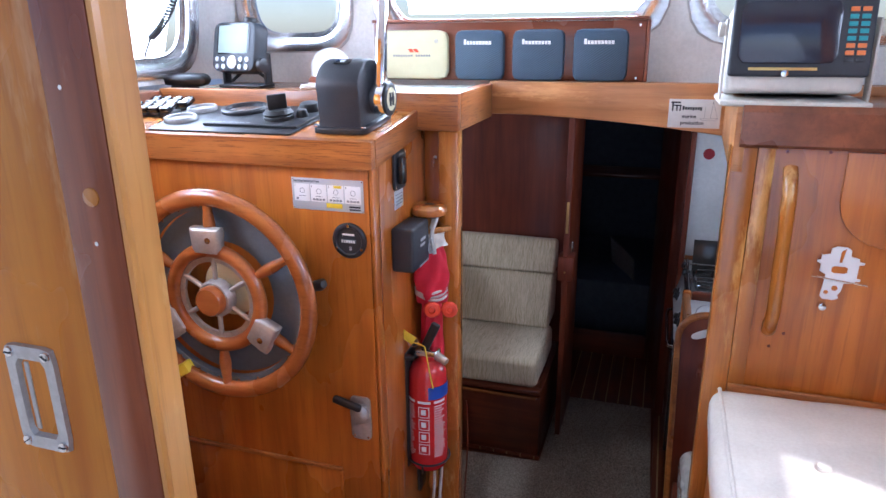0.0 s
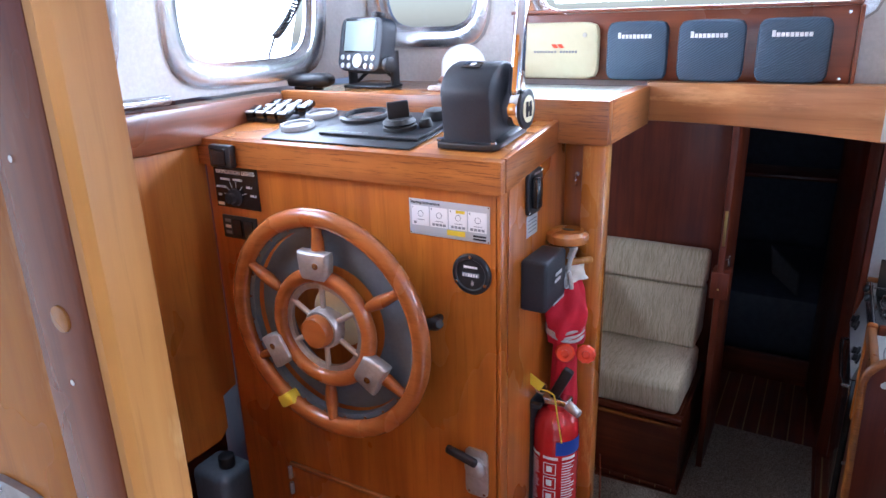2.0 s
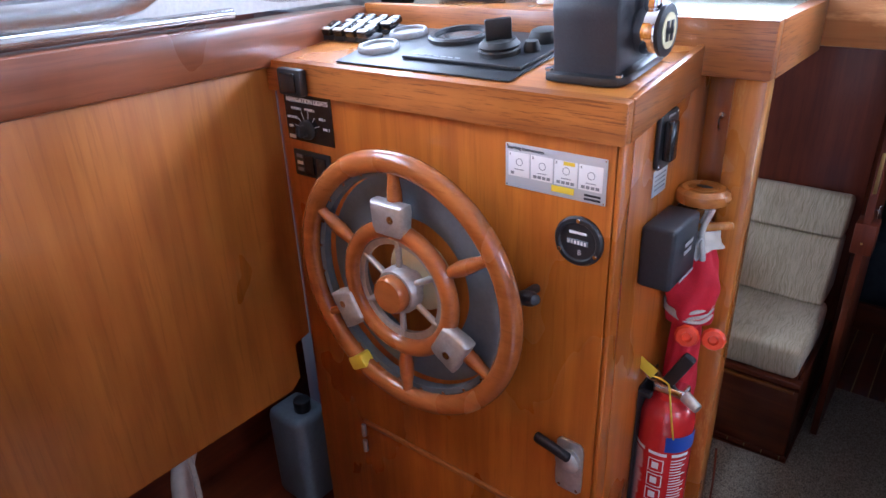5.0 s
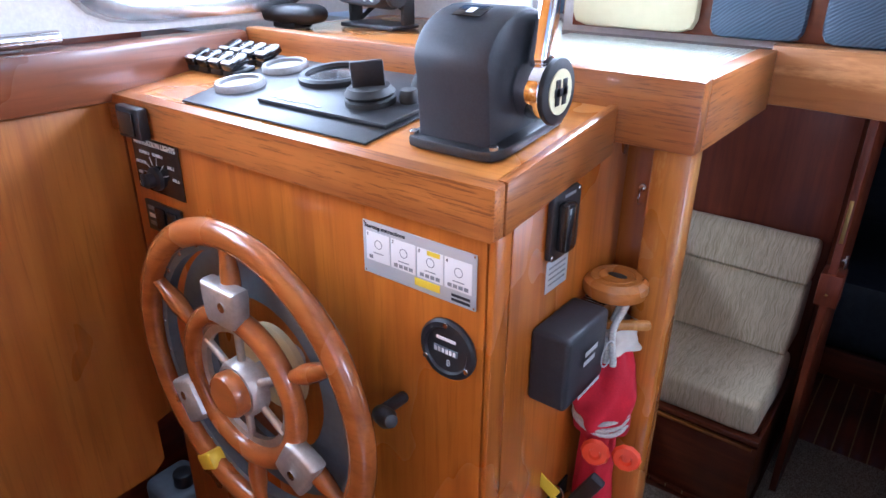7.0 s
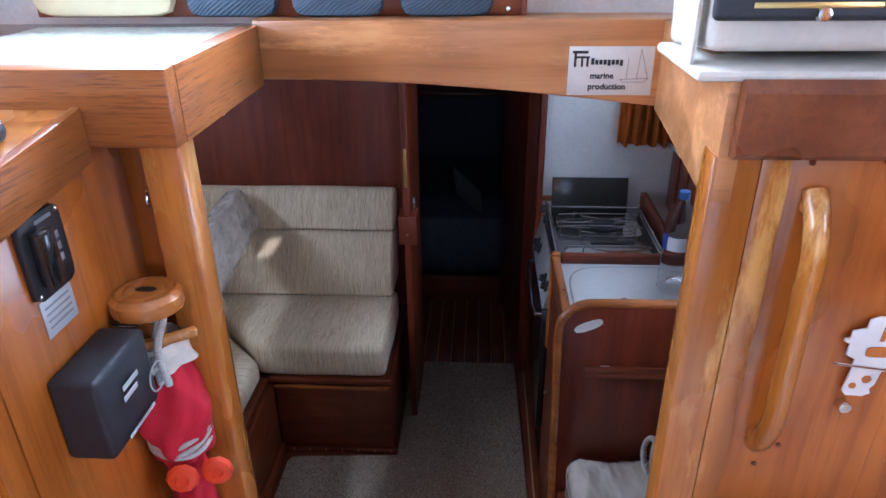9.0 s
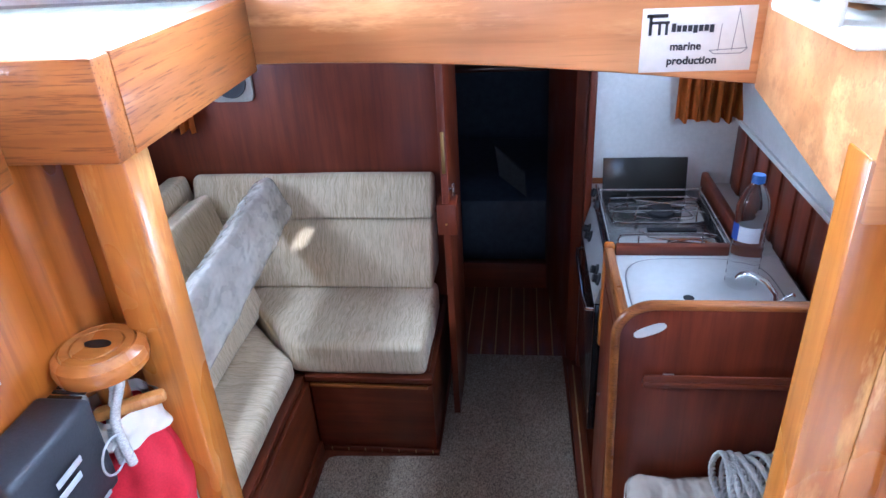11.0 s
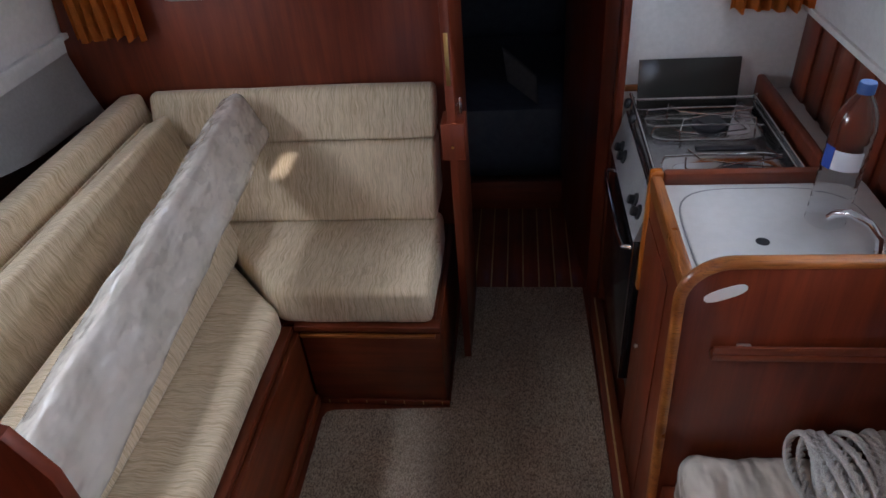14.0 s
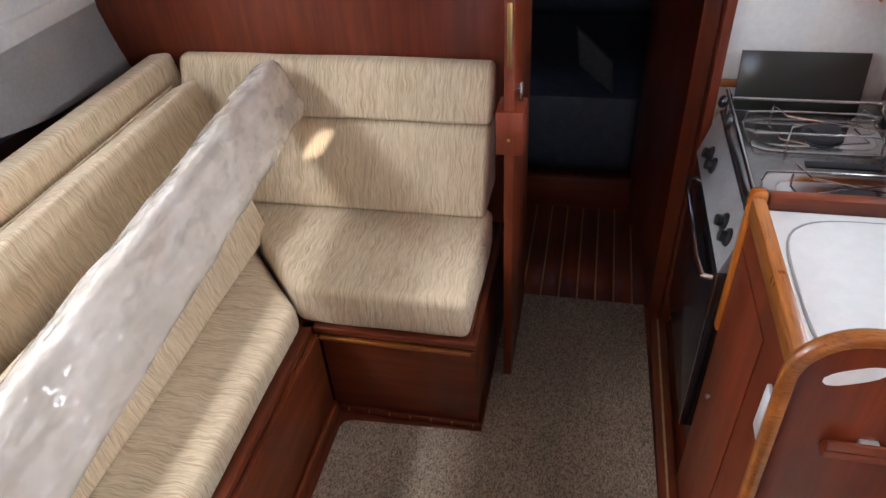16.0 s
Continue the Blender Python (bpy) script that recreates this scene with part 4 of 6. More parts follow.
sp = thing("heater_control", (-0.05, 0.15, 1.54), "dark grey plastic control box on the console side", "control box")
part("case", bx((-0.0728, 0.075, 1.540), (-0.026, 0.170, 1.630), 0.006, seg=3), NAVY_BLACK, sp)
for i in range(6):
    part("vent", bx((-0.062, 0.150 + 0.006 * i, 1.6275), (-0.034, 0.153 + 0.006 * i, 1.6288), 0), BLACK_GLOSS, sp)
for i, (y0, y1) in enumerate(((0.106, 0.135), (0.104, 0.130))):
    part("logo_bar", bx((-0.0220, y0, 1.598 - 0.011 * i), (-0.0214, y1, 1.604 - 0.011 * i), 0.001), LABEL_SILVER, sp)
dial = part("dial_ring", ring_plate([[(*p, d) for p in squircle(0.166, 1.572, r, r, 2, 32)] for r, d in ((0.0165, 0), (0.0165, 0.0012), (0.0148, 0.0012), (0.0148, 0))], lambda u, v, w: (-0.0219 + w, u, v)), LABEL_SILVER, sp)
part("maker_mark", bx((-0.0220, 0.098, 1.5475), (-0.0214, 0.150, 1.5515), 0), LABEL_SILVER, sp)

flag = thing("rolled_flag", (-0.038, 0.21, 1.36), "rolled red flag on a wooden staff beside the console", "flag")
part("staff", cy((-0.040, 0.212, 0.95), (-0.040, 0.212, 1.63), 0.0125, n=20), POST, flag)
part("truck", lathe([(0.0, 1.624), (0.030, 1.624), (0.037, 1.629), (0.0385, 1.636), (0.037, 1.643), (0.031, 1.648), (0.030, 1.6465), (0.029, 1.6485), (0.022, 1.6488), (0.021, 1.6475), (0.020, 1.6490), (0.0, 1.6490)], (-0.040, 0.212, 0), (0, 0, 1), 40), TEAK_TOP, flag, "turned wooden disc")
part("truck_hole", prism(squircle(-0.039, 0.212, 0.012, 0.0055, 2, 24), "z", 1.6489, 1.6494), BLACK, flag)
part("toggle", turn(bx((-0.030, -0.006, -0.006), (0.030, 0.006, 0.006), 0.005), Matrix.Translation((-0.018, 0.198, 1.597)) @ pose(0, 0, 0, 0, -8, 20)), JAMB, flag, "wooden toggle")
for dx, ph in ((-0.022, 0.0), (0.010, 1.3), (0.018, 2.0)):
    part("cord", sweep([(-0.040 + dx + 0.004 * math.sin(ph + 6 * s), 0.188 + 0.01 * math.sin(ph + 3 * s), 1.626 - 0.075 * s) for s in (i / 12 for i in range(13))], 0.0042, 10), ROPE, flag, "white cord")


def cloth_roll(z0, z1, radius, n=64, rows=26, seed=0.0):
    t = bmesh.new()
    rings = []
    for j in range(rows + 1):
        f = j / rows
        z = z0 + (z1 - z0) * f
        r0 = radius(f)
        ring = []
        for i in range(n):
            a = 2 * math.pi * i / n
            fold = 0.07 * math.sin(4 * a + 6.0 * f + seed) + 0.05 * math.sin(7 * a - 9 * f + 1.3 * seed)
            r = r0 * (1 + fold + 0.12 * noise.noise(Vector((2 * math.cos(a), 2 * math.sin(a), 5 * f + seed))))
            ring.append(t.verts.new((-0.038 + r * math.cos(a), 0.212 + r * math.sin(a), z)))
        rings.append(ring)
    for a, b in zip(rings, rings[1:]):
        for i in range(n):
            t.faces.new((a[i], a[(i + 1) % n], b[(i + 1) % n], b[i]))
    bmesh.ops.recalc_face_normals(t, faces=t.faces)
    return t


part("cloth", cloth_roll(1.430, 1.580, lambda f: 0.030 + 0.012 * math.sin(math.pi * min(1, f * 1.15)) - 0.006 * f, seed=0.4), CLOTH_RED, flag)
part("cloth_tail", cloth_roll(1.14, 1.445, lambda f: 0.020 + 0.012 * (1 - f), seed=2.2), CLOTH_RED, flag)
part("cloth_hem", cloth_roll(1.560, 1.590, lambda f: 0.0325 - 0.004 * f, seed=0.4, rows=6), STRING, flag, "white hem")
for i in range(3):
    part("tie", sweep([(-0.038 + 0.034 * math.cos(a), 0.212 + 0.034 * math.sin(a), 1.447 + 0.007 * i + 0.004 * math.sin(2 * a + i)) for a in (2 * math.pi * k2 / 28 for k2 in range(28))], 0.0032, 8, closed=True), ROPE, flag, "cord lashing")
for cx, cz, cyy in ((-0.022, 1.428, 0.170), (0.012, 1.426, 0.186)):
    hw = part("handwheel", lathe([(0.0155, 0), (0.0185, 0.004), (0.0155, 0.009), (0.008, 0.010), (0.006, 0.006), (0.0, 0.006)], (cx, cyy, cz), (0.25, -1, 0.15), 10), ORANGE_RED, flag, "orange red plastic valve wheel")

ex = thing("fire_extinguisher", (-0.038, 0.165, 1.04), "red fire extinguisher in a wire bracket on the console side", "extinguisher")
EC = (-0.034, 0.168, 0)
cyl = part("cylinder", lathe([(0.0, 1.046), (0.036, 1.046), (0.0425, 1.054), (0.0435, 1.065), (0.0435, 1.262), (0.0415, 1.285), (0.033, 1.303), (0.020, 1.312), (0.018, 1.322), (0.0, 1.322)], EC, (0, 0, 1), 48), RED, ex)


def wrap(r, a0, a1, z0, z1, n=18):
    t = bmesh.new()
    cols = [[t.verts.new((EC[0] + r * math.cos(a), EC[1] + r * math.sin(a), z)) for z in (z0, z1)] for a in (math.radians(a0 + (a1 - a0) * i / n) for i in range(n + 1))]
    for a, b in zip(cols, cols[1:]):
        t.faces.new((a[0], b[0], b[1], a[1]))
    bmesh.ops.recalc_face_normals(t, faces=t.faces)
    return t


lab = part("label", wrap(0.0438, -160, 0, 1.082, 1.236), RED, cyl, "printed red label")
part("label_band", wrap(0.0442, -70, 10, 1.232, 1.262), BLUE, cyl, "blue sticker")
random.seed(5)
for col in range(3):
    a0 = -150 + 48 * col
    part("label_heading", wrap(0.0441, a0, a0 + 38, 1.222, 1.228, 6), WHITE_INK, cyl)
    for row in range(22 if col != 1 else 0):
        z = 1.216 - 0.006 * row
        part("label_line", wrap(0.0441, a0, a0 + random.uniform(24, 38), z - 0.0022, z, 6), WHITE_INK, cyl)
    for row in range(4 if col == 1 else 0):
        z = 1.214 - 0.031 * row
        part("label_picture", wrap(0.0441, a0 + 2, a0 + 34, z - 0.026, z, 6), WHITE_INK, cyl)
        part("label_picture", wrap(0.0443, a0 + 4, a0 + 32, z - 0.0245, z - 0.0015, 6), RED, cyl)
        part("label_picture", wrap(0.0445, a0 + 10, a0 + 24, z - 0.019, z - 0.006, 4), WHITE_INK, cyl)
part("valve", bx((-0.060, 0.152, 1.318), (-0.006, 0.182, 1.336), 0.006, seg=3), STEEL, ex, "metal valve head")
part("nozzle", cy((-0.010, 0.160, 1.326), (0.016, 0.150, 1.318), 0.010, 0.008, 16, b=0.002), CAST, ex)
part("handle", turn(bx((-0.010, -0.006, 0.0), (0.010, 0.006, 0.078), 0.004), Matrix.Translation((-0.040, 0.165, 1.335)) @ pose(0, 0, 0, 10, 26, 0)), BLACK, ex, "black squeeze handle")
part("pull_ring", ring_plate([[(*p, d) for p in squircle(0, 0, r, r, 2, 24)] for r, d in ((0.013, 0), (0.013, 0.0018), (0.0112, 0.0018), (0.0112, 0))], lambda u, v, w: (-0.056 + u, 0.138 + w, 1.362 + v)), STEEL, ex)
part("seal_tag", turn(bx((-0.021, -0.001, -0.010), (0.021, 0.001, 0.010), 0.0008), Matrix.Translation((-0.068, 0.130, 1.378)) @ pose(0, 0, 0, 0, 30, 0)), YELLOW, ex, "yellow plastic tag")
part("seal_string", sweep([(-0.052 + 0.045 * s, 0.128 + 0.004 * math.sin(5 * s), 1.365 - 0.012 * s - 0.10 * max(0, s - 0.6) ** 1.0 * 2.2) for s in (i / 14 for i in range(15))], 0.0014, 6), YELLOW, ex)
br = part("bracket", bx((-0.0728, 0.13, 1.05), (-0.0700, 0.205, 1.335), 0.0008), BLACK, ex, "black wall bracket")
part("bracket_wire", sweep([(EC[0] + 0.0475 * math.cos(a), EC[1] + 0.0475 * math.sin(a), 1.068) for a in (math.radians(-180 + 15 * i) for i in range(20))], 0.0022, 8), BLACK, br)
part("bracket_wire", sweep([(-0.034, 0.121, 1.068), (-0.034, 0.125, 1.045), (-0.034, 0.150, 1.040)], 0.0022, 8), BLACK, br)
part("bracket_arm", bx((-0.0699, 0.122, 1.325), (-0.050, 0.134, 1.333), 0.001), BLACK, br)

hk = thing("hook", (-0.05, 0.283, 1.72), "small steel hook on the bulkhead", "hook")
part("screw_plate", lathe([(0.005, 0), (0.004, 0.002), (0, 0.0025)], (-0.050, 0.2838, 1.735), (0, -1, 0), 14), STEEL, hk)
part("hook_wire", sweep([(-0.050, 0.282 - 0.010 * math.sin(a), 1.724 + 0.010 * math.cos(a)) for a in (math.radians(i * 16) for i in range(15))], 0.0016, 8), STEEL, hk)
cb = thing("outlet", (-0.0728, 0.2, 0.95), "black power outlet low on the console side", "socket")
part("plate", prism(squircle(0.215, 0.985, 0.025, 0.050, 9, 30), "x", -0.0728, -0.068, 0.001), BLACK, cb)
part("socket", cy((-0.068, 0.215, 1.0), (-0.060, 0.215, 1.0), 0.014, n=24, b=0.002), BLACK_GLOSS, cb)
ln = thing("cord_pair", (-0.03, 0.2, FLOOR_W), "white cords hanging below the extinguisher", "cord")
for i in range(2):
    part("cord", sweep([(-0.035 + 0.018 * i + 0.003 * math.sin(9 * s + i), 0.20, 1.05 - 0.33 * s) for s in (j / 12 for j in range(13))], 0.0035, 8), ROPE, ln)
jc = thing("jerrycan", (-0.86, 0.05, FLOOR_W), "grey plastic container behind the side panel", "container")
part("body", bx((-0.92, 0.0, FLOOR_W), (-0.80, 0.10, 0.98), 0.02, seg=3), GREY, jc)
part("cap", cy((-0.84, 0.05, 0.98), (-0.84, 0.05, 1.01), 0.02, n=20, b=0.003), BLACK, jc)
ho = thing("hose", (-0.85, -0.2, FLOOR_W), "white ribbed hose curving behind the side panel", "hose")
part("pipe", sweep([(-0.84, -0.17 - 0.10 * math.sin(a), 0.95 + 0.17 * math.cos(a)) for a in (math.radians(-20 + 8 * i) for i in range(18))], 0.022, 14), WHITE, ho)
rg = thing("hung_rope", (-0.80, -0.25, FLOOR_W), "white rope end hanging behind the side panel", "rope")
part("strand", sweep([(-0.78, -0.27 + 0.006 * math.sin(6 * s), 1.15 - 0.43 * s) for s in (j / 12 for j in range(13))], 0.006, 8), ROPE, rg)
wr = thing("flag_halyard", (0.03, 0.29, FLOOR_W), "thin dark red flex hanging beside the post", "cable")
part("flex", sweep([(0.026 + 0.004 * math.sin(7 * s), 0.268, 1.16 - 0.44 * s) for s in (j / 14 for j in range(15))], 0.002, 6), MAHOG_Z, wr)

# ---- dash: chart plotter, compass, microphone, mat, instrument board ----
pl = thing("chart_plotter", (-0.60, 0.40, 1.866), "dark grey chart plotter on a swivel bracket on the dash", "chart plotter")
GP = Matrix.Translation((-0.598, 0.405, 1.948)) @ pose(0, 0, 0, -12, 0, -14)
part("bracket", bx((-0.655, 0.385, 1.8665), (-0.535, 0.455, 1.874), 0.003), BLACK, pl)
for sx in (-0.657, -0.538):
    part("bracket_arm", turn(bx((-0.004, -0.014, 0), (0.004, 0.014, 0.075), 0.002), Matrix.Translation((sx + 0.002, 0.425, 1.873))), BLACK, pl)
case = part("case", turn(prism(squircle(0, 0.012, 0.074, 0.060, 7, 48), "y", -0.022, 0.022, 0.006), GP), NAVY_BLACK, pl)
part("hood_knob", turn(cy((0.03, 0.0, 0.071), (0.03, 0.0, 0.084), 0.016, n=20, b=0.003), GP), BLACK, case)
part("bezel", turn(prism(squircle(0, 0.030, 0.056, 0.037, 14, 40), "y", -0.0235, -0.0222, 0.0004), GP), BLACK_GLOSS, case)
part("screen", turn(bx((-0.051, -0.0245, -0.003), (0.051, -0.0236, 0.062), 0.0005), GP), SCREEN, case)
part("pad", turn(lathe([(0.016, 0), (0.015, 0.003), (0, 0.004)], (0, -0.0222, -0.025), (0, -1, 0), 28), GP), LABEL_SILVER, case)
for i, (bx0, bz0) in enumerate(((-0.054, -0.018), (-0.032, -0.018), (0.030, -0.018), (0.052, -0.018), (-0.052, -0.036), (-0.030, -0.036), (0.028, -0.036), (0.050, -0.036))):
    part("button", turn(lathe([(0.0062, 0), (0.0055, 0.0025), (0, 0.003)], (bx0, -0.0222, bz0), (0, -1, 0), 16), GP), LABEL_SILVER, case)
part("side_knob", turn(cy((0.074, 0.0, -0.028), (0.088, 0.0, -0.028), 0.017, n=20, b=0.003), GP), BLACK, pl)
part("lead", sweep([(-0.60 + 0.09 * (s - 0.5), 0.43 + 0.03 * s, 1.8785 + 0.028 * math.sin(math.pi * s)) for s in (i / 14 for i in range(15))], 0.004, 8), RUBBER, pl)

mc = thing("microphone", (-0.70, 0.33, 1.866), "black radio microphone on the dash with a coiled lead", "microphone")
part("body", turn(cushion((-0.052, -0.028, 0.010), (0.052, 0.028, 0.034), 0.012, 0.004, cuts=2), Matrix.Translation((-0.705, 0.325, 1.866)) @ pose(0, 0, 0, 0, 0, 20)), BLACK, mc)
part("clip", bx((-0.735, 0.305, 1.8662), (-0.680, 0.345, 1.8765), 0.003), RUBBER, mc)
part("lead", sweep([(-0.752, 0.300, 1.888), (-0.775, 0.285, 1.905), (-0.778, 0.275, 1.945), (-0.745, 0.27, 1.985)], 0.003, 8), RUBBER, mc)
coil = []
for i in range(420):
    s = i / 419
    a = 2 * math.pi * 30 * s
    base = Vector((-0.745 + 0.13 * s, 0.27 + 0.02 * s, 1.985 + 0.09 * s + 0.12 * s * s))
    coil.append(base + Vector((0.0055 * math.cos(a), 0.0085 * math.sin(a), 0.0055 * math.cos(a) * -0.6)))
part("coiled_lead", sweep(coil, 0.0026, 6), RUBBER, mc)

cp = thing("compass", (-0.385, 0.47, 1.866), "white domed compass cover on a wooden base", "compass")
part("base", lathe([(0.058, 0), (0.058, 0.018), (0.05, 0.026), (0, 0.026)], (-0.385, 0.475, 1.8663), (0, 0, 1), 40), PANEL_RED, cp)
part("dome", lathe([(0.049, 0), (0.049, 0.02)] + [(0.049 * math.cos(a), 0.02 + 0.047 * math.sin(a)) for a in (math.radians(9 * i) for i in range(1, 11))], (-0.385, 0.475, 1.8925), (0, 0, 1), 40), LAMINATE, cp)
cn = thing("bead_chain", (-0.40, 0.36, 1.866), "short coiled bead chain lying on the dash", "chain")
part("beads", sweep([(-0.395 + 0.022 * math.cos(a) * (1 - 0.02 * a), 0.375 + 0.016 * math.sin(a), 1.8695 + 0.0006 * a) for a in (0.25 * i for i in range(60))], 0.003, 8), ROPE, cn)

nonslip = thing("non_slip_mat", (-0.15, 0.4, 1.866), "pale green non-slip mesh mat lying on the dash", "mat")
mesh = bmesh.new()
for i in range(46):
    y = 0.250 + 0.0064 * i
    bx((-0.295, y, 1.8664), (-0.004, y + 0.0030, 1.8690), 0, mesh)
for i in range(40):
    x = -0.294 + 0.0073 * i
    bx((x, 0.250, 1.8666), (x + 0.0032, 0.5405, 1.8694), 0, mesh)
tagged(part("strand_net", mesh, MAT_RUBBER, nonslip), kind="stuff")

board = thing("instrument_board", (0.03, 0.56, 1.878), "reddish wooden instrument board standing on the dash", "board")
part("panel", bx((-0.300, 0.552, 1.8805), (0.362, 0.566, 2.016), 0.002), PANEL_RED, board)
part("top_moulding", bx((-0.302, 0.545, 2.0165), (0.3655, 0.570, 2.024), 0.002), PANEL_RED, board)
part("end_moulding", bx((0.3625, 0.545, 1.8805), (0.3695, 0.570, 2.016), 0.002), PANEL_RED, board)
for sx, sz in ((0.347, 2.005), (0.345, 1.889), (-0.245, 1.889)):
    part("screw", lathe([(0.0036, 0), (0.003, 0.0012), (0, 0.0016)], (sx, 0.5518, sz), (0, -1, 0), 12), STEEL, board)


def cover(x0, x1, z0, z1, material, label):
    o = thing("instrument_cover", ((x0 + x1) / 2, 0.55, z0), label, "cover", "instrument covers on the board")
    cu, cv, a, b = (x0 + x1) / 2, (z0 + z1) / 2, (x1 - x0) / 2, (z1 - z0) / 2
    part("shell", prism([(p[0] * 1.0, p[1]) for p in squircle(cu, cv, a, b, 8, 48)], "y", 0.530, 0.5516, 0.008), material, o)
    return o


for x0 in (-0.081, 0.0605, 0.2035):
    o = cover(x0, x0 + 0.122, 1.882, 1.998, WAVES, "dark blue rubber instrument cover with raised wavy lines")
    for i in range(9):
        part("logo_bar", bx((x0 + 0.024 + 0.0076 * i, 0.5288, 1.9645), (x0 + 0.0303 + 0.0076 * i, 0.5298, 1.9765 if i == 0 else 1.9725), 0.0012), WHITE_INK, o)
vhf = cover(-0.292, -0.098, 1.883, 1.999, CREAM, "cream plastic instrument cover with small red and black mark")
part("recess", lathe([(0.005, 0), (0.004, 0.001), (0, 0.001)], (-0.127, 0.530, 1.973), (0, -1, 0), 16), BEIGE, vhf)
for i in range(2):
    part("logo_bar", prism([(-0.200 + 0.013 * i, 1.955), (-0.190 + 0.013 * i, 1.955), (-0.184 + 0.013 * i, 1.947), (-0.194 + 0.013 * i, 1.947)], "y", 0.5286, 0.5298), ORANGE_RED, vhf)
for i in range(15):
    if i != 8:
        part("logo_bar", bx((-0.240 + 0.0066 * i, 0.5288, 1.937), (-0.235 + 0.0066 * i, 0.5298, 1.9415), 0.0004), INK_GREY, vhf)

sign = plate("builder_plate", 0.423, 0.531, 1.787, 1.849, 0.5028, 0.0012, SIGN_WHITE, "white builder's plate with black lettering on the beam", "sign", 40)
for i in range(8):
    part("letter_bar", bx((0.4515 + 0.0052 * i, 0.5007, 1.8265 if i not in (4, 7) else 1.8250), (0.4555 + 0.0052 * i, 0.5012, 1.8345 if i == 0 else 1.8325), 0), INK, sign)
letters("marine", 0.0108, facing_aft(0.4515, 0.5013, 1.812), INK, sign, bold=0.0003, align="LEFT")
letters("production", 0.0108, facing_aft(0.4495, 0.5013, 1.798), INK, sign, bold=0.0003, align="LEFT")
for p, q, w in (((0.4290, 1.8420), (0.4455, 1.8420), 0.0018), ((0.4312, 1.8250), (0.4312, 1.8420), 0.0016), ((0.4312, 1.8355), (0.4480, 1.8355), 0.0014), ((0.4400, 1.8250), (0.4400, 1.8350), 0.0014), ((0.4468, 1.8250), (0.4468, 1.8350), 0.0014)):
    part("logo_bar", bx((p[0] - w, 0.5011, p[1] - w), (q[0] + w, 0.5016, q[1] + w), 0.0004), INK, sign)
for p, q in (((0.511, 1.807), (0.514, 1.847)), ((0.498, 1.807), (0.499, 1.833)), ((0.490, 1.8075), (0.526, 1.809)), ((0.494, 1.804), (0.520, 1.804)), ((0.490, 1.8075), (0.494, 1.804)), ((0.526, 1.809), (0.520, 1.804)), ((0.514, 1.845), (0.525, 1.809))):
    part("yacht_sketch", cy((p[0], 0.5014, p[1]), (q[0], 0.5014, q[1]), 0.0004, n=5), INK_GREY, sign)

# ---- starboard: locker front, grab rail, opener, radar, seat ----
lk = thing("locker", (0.85, 0.25, FLOOR_W), "varnished teak locker front beside the companionway", "locker")
part("panel", bx((0.5825, 0.250, 1.28), (1.239, 0.268, 1.789), 0.001), TEAK_Z, lk)
part("stile", bx((0.5825, 0.246, 1.2805), (0.612, 0.2497, 1.789), 0.001), POST, lk)
part("lower_rail", bx((0.583, 0.238, 1.276), (1.239, 0.2455, 1.312), 0.002), TEAK_X, lk)
part("top_rim", prism([(0.226, 1.796), (0.232, 1.790), (0.248, 1.790), (0.248, 1.862), (0.236, 1.864), (0.226, 1.853)], "x", 0.548, 1.239), RAIL_RED, lk)
part("top", bx((0.5605, 0.2485, 1.842), (1.239, 0.545, 1.858), 0.002), TEAK_X, lk)
door_shape = [(0.727, 1.786)] + [(0.727 + 0.09 * (1 - math.cos(a)), 1.70 - 0.085 * math.sin(a)) for a in (math.radians(6 * i) for i in range(16))] + [(1.20, 1.615), (1.20, 1.786)]
part("door", prism(door_shape, "y", 0.243, 0.2497, 0.002), TEAK_Z, lk, "teak locker door with a rounded corner")
part("lower_panel", bx((0.583, 0.25, FLOOR_W), (1.239, 0.268, 1.2795), 0.001), TEAK_Z, lk)
for px, pz in ((0.631, 1.782), (0.700, 1.784), (0.671, 1.43), (0.648, 1.40)):
    part("bung", cy((px, 0.2495, pz), (px, 0.2478, pz), 0.003, n=12), MAHOG_X, lk)

gr = thing("grab_rail", (0.635, 0.25, 1.42), "varnished wooden grab rail on the locker front", "grab rail")
pts = [(0.640 + 0.003 * s, 0.249 - 0.028 * min(1, 6 * s, 6 * (1 - s)) ** 0.6, 1.752 - 0.318 * s) for s in (i / 22 for i in range(23))]
part("rail", sweep(pts, 0.0125, 16), POST, gr)
for s in (pts[1], pts[-2]):
    part("foot", cy((s[0], 0.249, s[2]), (s[0], 0.232, s[2]), 0.013, 0.0115, 18, b=0.002), POST, gr)

op = thing("bottle_opener", (0.75, 0.249, 1.48), "flat cut-out steel deck key hanging on the locker front", "tool")
outl = [(0.712, 1.597), (0.726, 1.600), (0.727, 1.611), (0.736, 1.615), (0.752, 1.614), (0.759, 1.609), (0.760, 1.597), (0.774, 1.594), (0.775, 1.588), (0.783, 1.587), (0.783, 1.583), (0.775, 1.582), (0.774, 1.556), (0.781, 1.555), (0.781, 1.551), (0.773, 1.550), (0.772, 1.547), (0.755, 1.545), (0.752, 1.527), (0.748, 1.522), (0.750, 1.515), (0.742, 1.511), (0.724, 1.512), (0.719, 1.518), (0.722, 1.545), (0.723, 1.560), (0.712, 1.566), (0.713, 1.580), (0.706, 1.583), (0.706, 1.587), (0.712, 1.588)]
